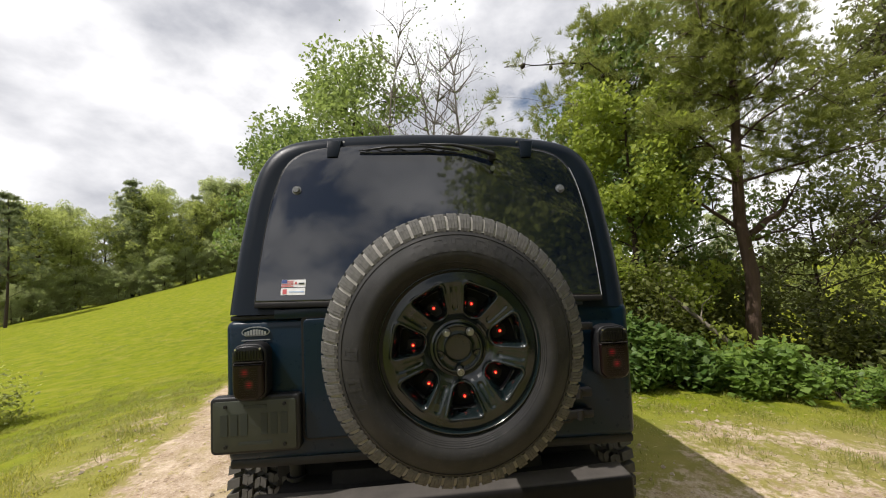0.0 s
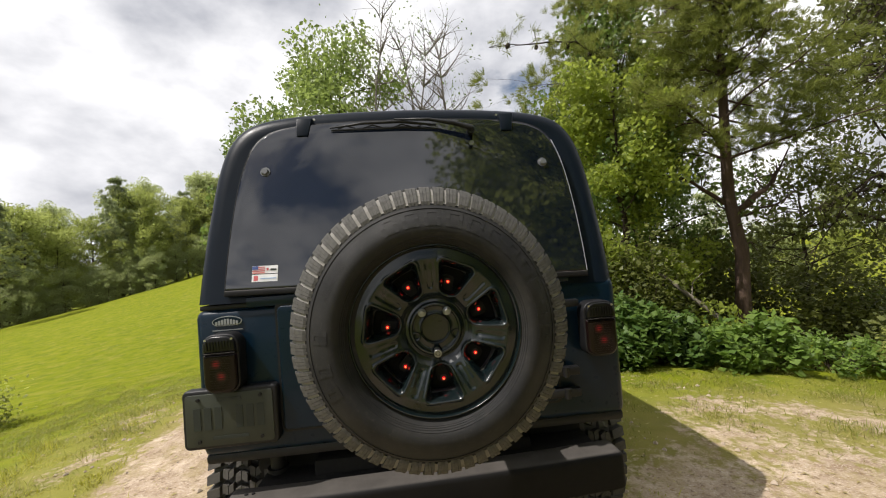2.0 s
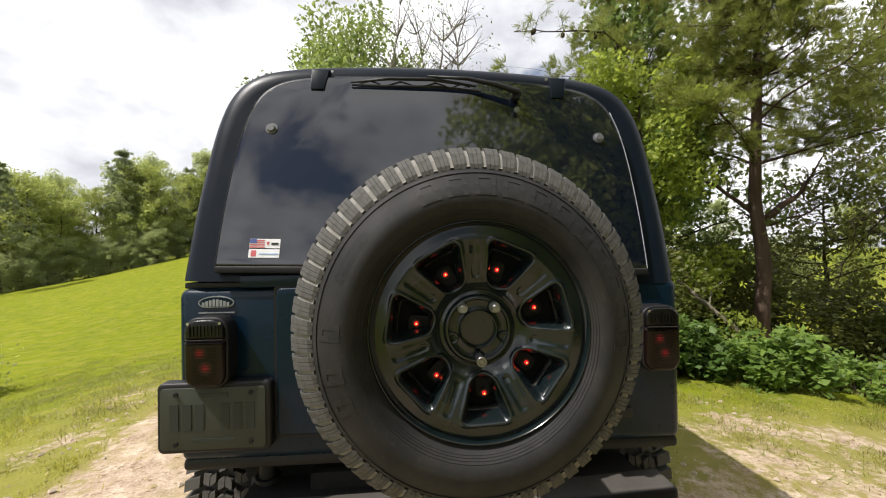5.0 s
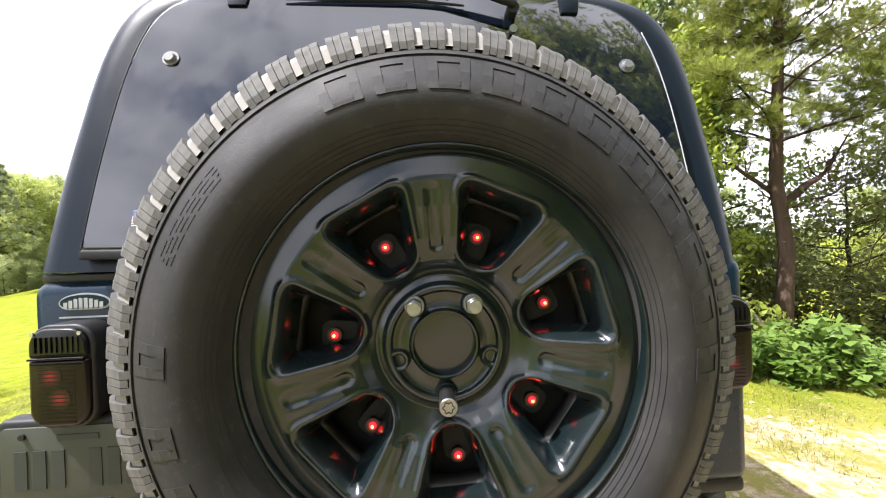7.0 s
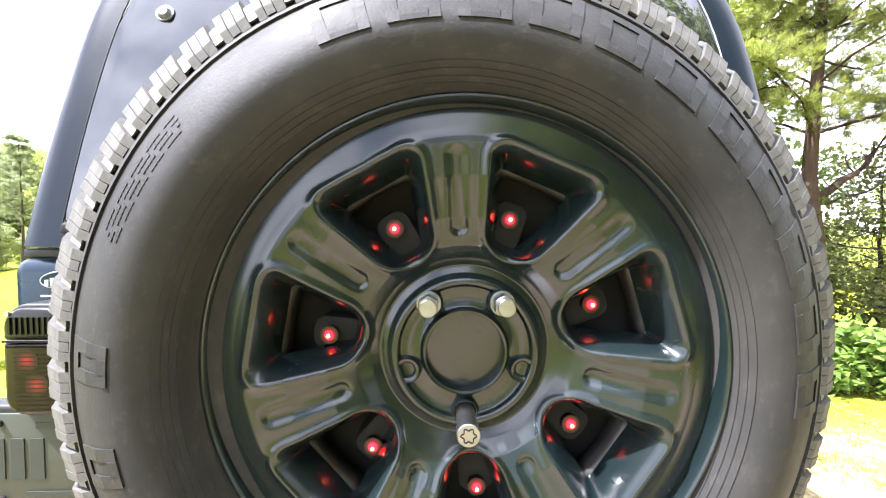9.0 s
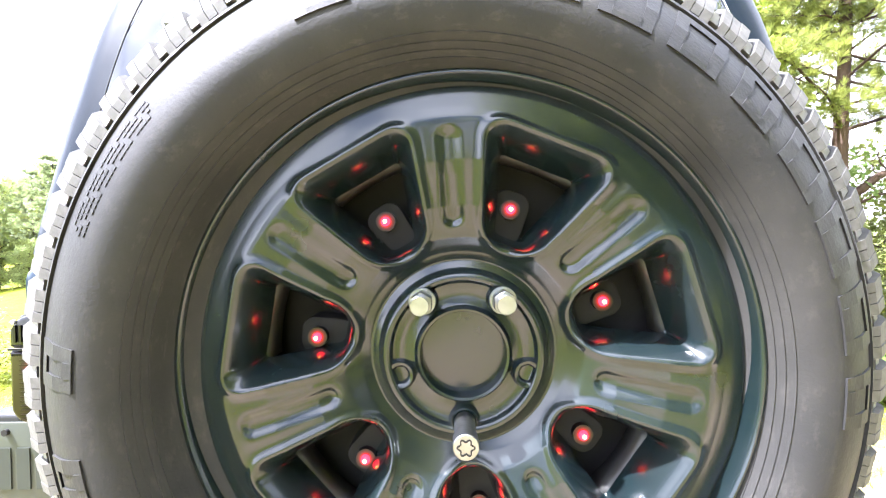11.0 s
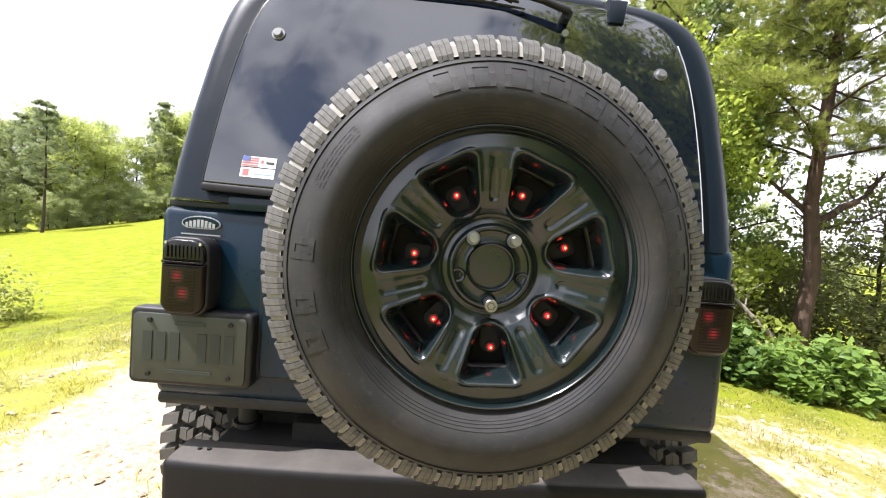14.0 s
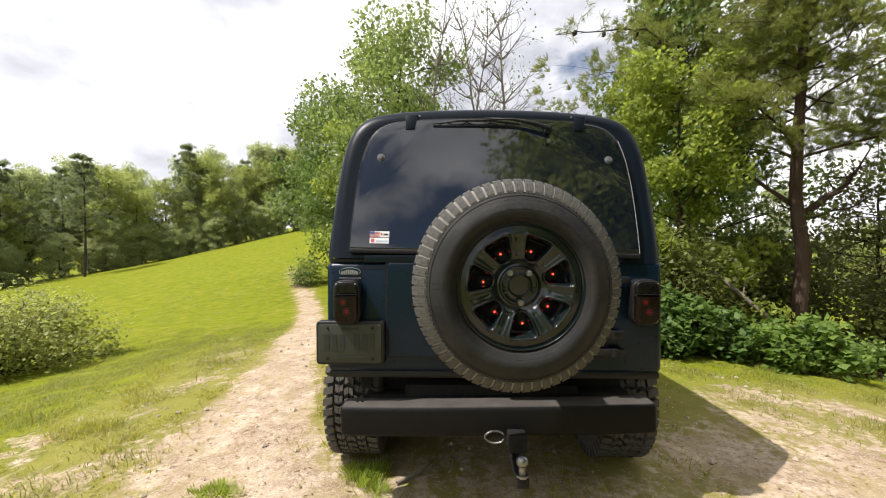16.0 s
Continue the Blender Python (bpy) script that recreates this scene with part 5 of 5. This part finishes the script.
    part("hub", lathe([(0.0360, 0.060), (0.0360, 0.034), (0.0368, 0.0315), (0.0388, 0.0308), (0.0400, 0.0325), (0.0412, 0.0365), (0.0425, 0.0375), (0.0600, 0.0375), (0.0612, 0.0365), (0.0622, 0.0325), (0.0640, 0.0308), (0.0668, 0.0308), (0.0690, 0.0325), (0.0715, 0.0360), (0.0738, 0.0405)], 96, GLOSS, "hub"), None, rim)
    bm = bmesh.new()
    disc(bm, 0.0364, 0.004, Matrix.Translation((0, 0.046, 0)) @ RY, 48)
    part("centre_cap", bm, GLOSS, rim)
    for k in range(5):
        a = radians(-90 + 72 * k)
        p = Vector((0.05715 * math.cos(a), 0.0, 0.05715 * math.sin(a)))
        part("bolt_seat", lathe([(0.0065, 0.050), (0.0065, 0.0365), (0.0085, 0.033), (0.0112, 0.0325), (0.0128, 0.0345), (0.0138, 0.0385)], 28, GLOSS, "bolt_seat"), None, rim).location = p
    for k in (1, 2):
        a = radians(-90 + 72 * (k + (1 if k == 2 else 1)))
        p = Vector((0.05715 * math.cos(a), 0.0, 0.05715 * math.sin(a)))
        bm = bmesh.new()
        disc(bm, 0.0115, 0.004, Matrix.Translation((0, 0.027, 0)) @ RY, 28)
        disc(bm, 0.0100, 0.016, Matrix.Translation((0, 0.019, 0)) @ RY, 6)
        disc(bm, 0.0062, 0.010, Matrix.Translation((0, 0.006, 0)) @ RY, 24, 0.0078)
        bmesh.ops.bevel(bm, geom=list(bm.edges), offset=0.0006, segments=1, affect="EDGES")
        part("lug_nut", bm, CHROME, rim, "chrome lug nut").location = p
    p = Vector((0, 0, -0.05715))
    bm = bmesh.new()
    disc(bm, 0.0088, 0.030, Matrix.Translation((0, 0.018, 0)) @ RY, 28)
    disc(bm, 0.0100, 0.014, Matrix.Translation((0, -0.004, 0)) @ RY, 28)
    bmesh.ops.bevel(bm, geom=list(bm.edges), offset=0.0007, segments=1, affect="EDGES")
    lock = part("locking_nut", bm, CHROME, rim, "chrome locking nut with a flower-shaped key slot")
    lock.location = p
    g = Soup()
    ring = [Vector(((0.0055 + 0.0011 * math.cos(6 * t)) * math.cos(t), -0.0113, (0.0055 + 0.0011 * math.cos(6 * t)) * math.sin(t))) for t in np.linspace(0, 2 * math.pi, 49)]
    g.tube(ring, [0.0007] * 49, 4)
    key = part("key_slot", g.mesh("key_slot", UNDER), None, rim)
    key.location = p
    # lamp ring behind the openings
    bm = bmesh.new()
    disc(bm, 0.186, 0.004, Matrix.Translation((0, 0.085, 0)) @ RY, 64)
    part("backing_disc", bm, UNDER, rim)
    # the lamps were fixed by hand, so their angles and distances differ a little
    for k, (turn, out) in enumerate(((-85.0, 0.1385), (-36.2, 0.129), (18.6, 0.1295), (70.4, 0.1305), (120.0, 0.1325), (174.4, 0.1305), (227.5, 0.1315))):
        a = radians(turn)
        d = Vector((math.cos(a), 0, math.sin(a)))
        bm = slab(round_rect(-0.017, -0.026, 0.017, 0.022, 0.012, 5), 0.054, 0.080, 0.003)
        tab = part("lamp_tab", bm, UNDER, rim)
        tab.matrix_basis = Matrix.Translation(d * 0.126) @ Matrix.Rotation(math.pi / 2 - a, 4, "Y")
        # added arc that stands for the pale reflection inside the wheel barrel
        gleam = Soup()
        swing = np.linspace(-0.20, 0.20, 9).tolist()
        gleam.add([(r * math.sin(t), y, r * math.cos(t)) for t in swing for r, y in ((0.1705, 0.046), (0.1730, 0.042), (0.1830, 0.042), (0.1855, 0.046), (0.1855, 0.066), (0.1705, 0.066))],
                  [(i * 6 + q, (i + 1) * 6 + q, (i + 1) * 6 + (q + 1) % 6, i * 6 + (q + 1) % 6) for i in range(8) for q in range(6)] + [tuple(range(6)), tuple(range(53, 47, -1))])
        bar = part("barrel_gleam_arc", gleam.mesh("barrel_gleam_arc", BARREL_GLEAM, True), None, rim)
        bar.matrix_basis = Matrix.Rotation(math.pi / 2 - radians(SPOKE0 + k * 360 / 7), 4, "Y")
        # disc whose emission stands for the red glow spread around the lamp
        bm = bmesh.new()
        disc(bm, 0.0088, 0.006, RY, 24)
        ring_ob = part("lamp_halo", bm, LED_HALO, rim)
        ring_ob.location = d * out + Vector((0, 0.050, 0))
        bm = bmesh.new()
        bmesh.ops.create_uvsphere(bm, u_segments=16, v_segments=10, radius=0.0042, matrix=Matrix.Translation((0, 0.0462, 0)))
        led = part("red_lamp", bm, RED_LED, rim, "small lit red lamp")
        led.location = d * out
        bm = bmesh.new()
        bmesh.ops.create_uvsphere(bm, u_segments=10, v_segments=8, radius=0.0020, matrix=Matrix.Translation((0, 0.0432, 0)))
        core = part("lamp_core", bm, HOT_LED, rim)
        core.location = d * out


make_rim()


def road_wheel(x, y, side, blocks):
    """A wheel standing on the track; side +1 faces right."""
    m = pose(x, y, 0.40 + GROUND0 - 0.004, 0, 0, 90 * side) @ Matrix.Scale(1.035, 4)
    tyre = part("road_tyre", ROAD[0], None, car, "black mud-terrain tyre with chunky blocks")
    tyre.matrix_basis = m
    part("wheel_disc", ROAD[2], None, tyre)
    for k in range(46):
        part("tread_block", blocks, None, tyre).rotation_euler = (0, 2 * math.pi * k / 46, 0)


def make_road():
    prof = [(0.20, 0.02), (0.23, -0.008), (0.28, -0.018), (0.32, -0.012), (0.345, 0.004), (0.358, 0.03), (0.360, 0.125), (0.358, 0.22), (0.345, 0.246), (0.32, 0.262), (0.28, 0.268), (0.23, 0.258), (0.20, 0.23)]
    s = Soup()
    n = 46
    w = 2 * math.pi / n
    block(s, 0.33, 0.388, 0.0, 0.76 * w, -0.006, 0.046, 0.03, 0.16)
    block(s, 0.345, 0.386, 0.42 * w, 1.14 * w, 0.052, 0.074, -0.022, 0.16)
    block(s, 0.345, 0.386, 0.26 * w, 0.92 * w, 0.074, 0.094, 0.03, 0.16)
    block(s, 0.345, 0.387, 0.02 * w, 0.72 * w, 0.100, 0.122, 0.022, 0.16)
    block(s, 0.345, 0.387, 0.22 * w, 0.86 * w, 0.122, 0.146, -0.03, 0.16)
    block(s, 0.345, 0.386, 0.46 * w, 1.18 * w, 0.152, 0.174, -0.022, 0.16)
    block(s, 0.345, 0.386, 0.30 * w, 0.94 * w, 0.174, 0.198, 0.03, 0.16)
    block(s, 0.33, 0.388, 0.10 * w, 0.86 * w, 0.204, 0.256, -0.03, 0.16)
    w = lathe([(0.0, 0.06), (0.06, 0.05), (0.08, 0.07), (0.16, 0.05), (0.20, 0.02), (0.215, -0.005)], 48, GLOSS, "wheel_disc")
    return lathe(prof, 72, TREAD, "road_tyre"), s.mesh("tread_block", ROAD_TREAD_LIT), w, s.mesh("tread_block", TREAD)


ROAD = make_road()
# sunlit left and shaded right are put into the block colours
road_wheel(-0.852, 0.99, -1, ROAD[1])
road_wheel(0.84, 0.99, 1, ROAD[3])
road_wheel(-0.90, 3.42, -1, ROAD[1])
road_wheel(0.90, 3.42, 1, ROAD[3])


# the vehicle stands askew to the track; its hardtop leans a little to the downhill side
YAW, BODY_SHIFT = 1.8, 0.024
HUB = Matrix.Translation((XC, 0, ZC))
LEANING = ("hardtop", "glass_seal", "rear_glass", "wiper")
for child in list(car.children):
    kind_of = child.name.split(".")[0]
    if kind_of in ("spare_tyre", "spare_rim", "spare_carrier"):
        continue
    seat = Matrix.Translation((BODY_SHIFT, 0, 0))
    if kind_of in LEANING:
        seat = HUB @ pose(0, 0, -0.011, 0, 1.4, 0) @ HUB.inverted() @ seat
    elif kind_of in ("rear_bumper", "bumper_step"):
        seat = Matrix.Translation((0, 0, 0.35)) @ pose(0, 0, 0, 0, -1.1, 0) @ Matrix.Translation((0, 0, -0.35)) @ seat
    child.matrix_basis = seat @ child.matrix_basis
car.matrix_basis = Matrix.Translation((XC, 0, 0)) @ pose(0, 0, 0, 0, 0, YAW) @ Matrix.Translation((-XC, 0, 0))


# ---------------------------------------------------------------- grass
def make_grass(name, n, material, lo, hi, tall, label, seed, want, clumps=0.0):
    rng = np.random.default_rng(seed)
    x = rng.uniform(lo[0], hi[0], n)
    y = rng.uniform(lo[1], hi[1], n)
    b = bare(x, y) + np.array([0.35 * noise.noise(Vector((p * 1.7, q * 1.7, 9))) for p, q in zip(x, y)])
    edge = np.clip(np.minimum.reduce([x - lo[0], hi[0] - x, (hi[1] - y) * 0.8]) / 2.5, 0, 1)
    wish = want(b) * edge
    if clumps:
        wish *= np.clip(np.array([0.15 + 3.2 * noise.noise(Vector((p * clumps, q * clumps, 21))) for p, q in zip(x, y)]), 0, 1)
    keep = rng.random(n) < wish
    keep &= ~((np.abs(x) < 0.62) & (y > 0.9) & (y < 4.2))
    x, y = x[keep], y[keep]
    z = land(x, y)
    m = len(x)
    ang = rng.random(m) * 6.28
    lean = rng.random(m) * 2.0
    tufts = np.array([noise.noise(Vector((p * 3.1, q * 3.1, 4))) for p, q in zip(x, y)])
    h = tall * (0.45 + 0.9 * rng.random(m)) * np.clip(0.8 + 1.8 * tufts, 0.35, 2.2)
    d = np.stack([np.cos(ang) * lean, np.sin(ang) * lean, np.ones(m)], -1) * h[:, None]
    side = np.stack([-np.sin(ang), np.cos(ang), np.zeros(m)], -1) * (0.003 + 0.003 * rng.random(m))[:, None]
    c = np.stack([x, y, z - 0.006], -1) + d * 0.5
    ob = new(name, quad_mesh(name, c, d, side, material, 0.0))
    tagged(ob, label, "grass", kind="stuff")


make_grass("meadow_grass", 420000, BLADE, (-7.5, -1.6), (6.5, 8.0), 0.036, "short green and yellow grass beside the track", 51, lambda b: np.clip(0.9 - 1.7 * b, 0.0, 1))
make_grass("dry_grass", 120000, STRAW, (-5, -1.6), (6.0, 6), 0.022, "dry straw-coloured grass at the edge of the track", 52, lambda b: np.exp(-((b - 0.26) / 0.17) ** 2))
make_grass("verge_grass", 230000, VERGE, (-5.5, -1.6), (1.5, 4.5), 0.042, "clumps of yellow-green grass along the ragged edge of the track", 53, lambda b: np.exp(-((b - 0.32) / 0.25) ** 2), 3.0)


def tuft(x, y, n, tall, seed):
    rng = np.random.default_rng(seed)
    ang = rng.random(n) * 6.28
    rr = rng.random(n) * 0.07
    lean = 0.3 + rng.random(n) * 0.8
    h = tall * (0.5 + 0.7 * rng.random(n))
    d = np.stack([np.cos(ang) * lean, np.sin(ang) * lean, np.ones(n)], -1) * h[:, None]
    side = np.stack([-np.sin(ang), np.cos(ang), np.zeros(n)], -1) * 0.006
    c = np.stack([x + np.cos(ang) * rr, y + np.sin(ang) * rr, np.full(n, float(land(x, y)) - 0.005)], -1) + d * 0.5
    t = new("grass_tuft", quad_mesh("grass_tuft", c, d, side, TUFT, 0.0))
    tagged(t, "bright green tuft of grass on the bare track", "grass tuft")


for i, (x, y, n, h) in enumerate(((-0.66, 0.60, 420, 0.052), (-0.60, 0.66, 260, 0.045), (-0.72, 0.66, 240, 0.042), (-0.56, 0.50, 160, 0.04), (-1.36, 0.48, 190, 0.038), (-1.28, 0.43, 170, 0.032), (-1.43, 0.44, 150, 0.03))):
    tuft(x, y, n, h, 60 + i)


def make_litter():
    rng = np.random.default_rng(71)
    n = 14000
    x, y = rng.uniform(-4.5, 3.5, n), rng.uniform(-1.8, 6.5, n)
    keep = rng.random(n) < 0.15 + 0.7 * bare(x, y)
    x, y = x[keep], y[keep]
    m = len(x)
    a = rng.random(m) * 6.28
    ln = 0.012 + 0.03 * rng.random(m) ** 2
    along = np.stack([np.cos(a), np.sin(a), rng.normal(size=m) * 0.15], -1) * ln[:, None]
    side = np.stack([-np.sin(a), np.cos(a), rng.normal(size=m) * 0.25], -1) * (ln * 0.35)[:, None]
    ob = new("leaf_litter", quad_mesh("leaf_litter", np.stack([x, y, land(x, y) + 0.008], -1), along, side, STRAW, 0.2))
    tagged(ob, "dead leaves and straw scattered on the track", "litter", kind="stuff")
    s = Soup()
    for _ in range(1100):
        px, py = rng.uniform(-3.5, 3.0), rng.uniform(-1.6, 5.5)
        if rng.random() > 0.2 + bare(px, py):
            continue
        r = 0.006 + 0.016 * rng.random() ** 2
        pz = float(land(px, py)) + r * 0.2
        base = [(1, 0, 0), (0, 1, 0), (-1, 0, 0), (0, -1, 0), (0, 0, 0.8), (0, 0, -0.6), (0.7, 0.7, 0.2), (-0.6, 0.7, 0.1)]
        s.add([(px + r * a * rng.uniform(0.7, 1.2), py + r * b * rng.uniform(0.7, 1.2), pz + r * c) for a, b, c in base],
              [(0, 6, 4), (6, 1, 4), (1, 7, 4), (7, 2, 4), (2, 3, 4), (3, 0, 4), (0, 3, 5), (3, 2, 5), (2, 7, 5), (7, 1, 5), (1, 6, 5), (6, 0, 5)])
    ob = new("gravel", s.mesh("gravel", mat_plain("pale_stone", (0.42, 0.34, 0.26), 0.9)))
    tagged(ob, "pale stones scattered on the bare track", "gravel", kind="stuff")
    s = Soup()
    s.tube([(-0.47, 0.56, -0.066), (-0.41, 0.61, -0.060), (-0.35, 0.66, -0.058), (-0.30, 0.73, -0.04)], [0.010, 0.011, 0.008, 0.004], 7)
    tagged(new("fallen_stick", s.mesh("fallen_stick", bpy.data.materials["weathered_wood"], True)), "short fallen stick lying on the track", "stick")


make_litter()
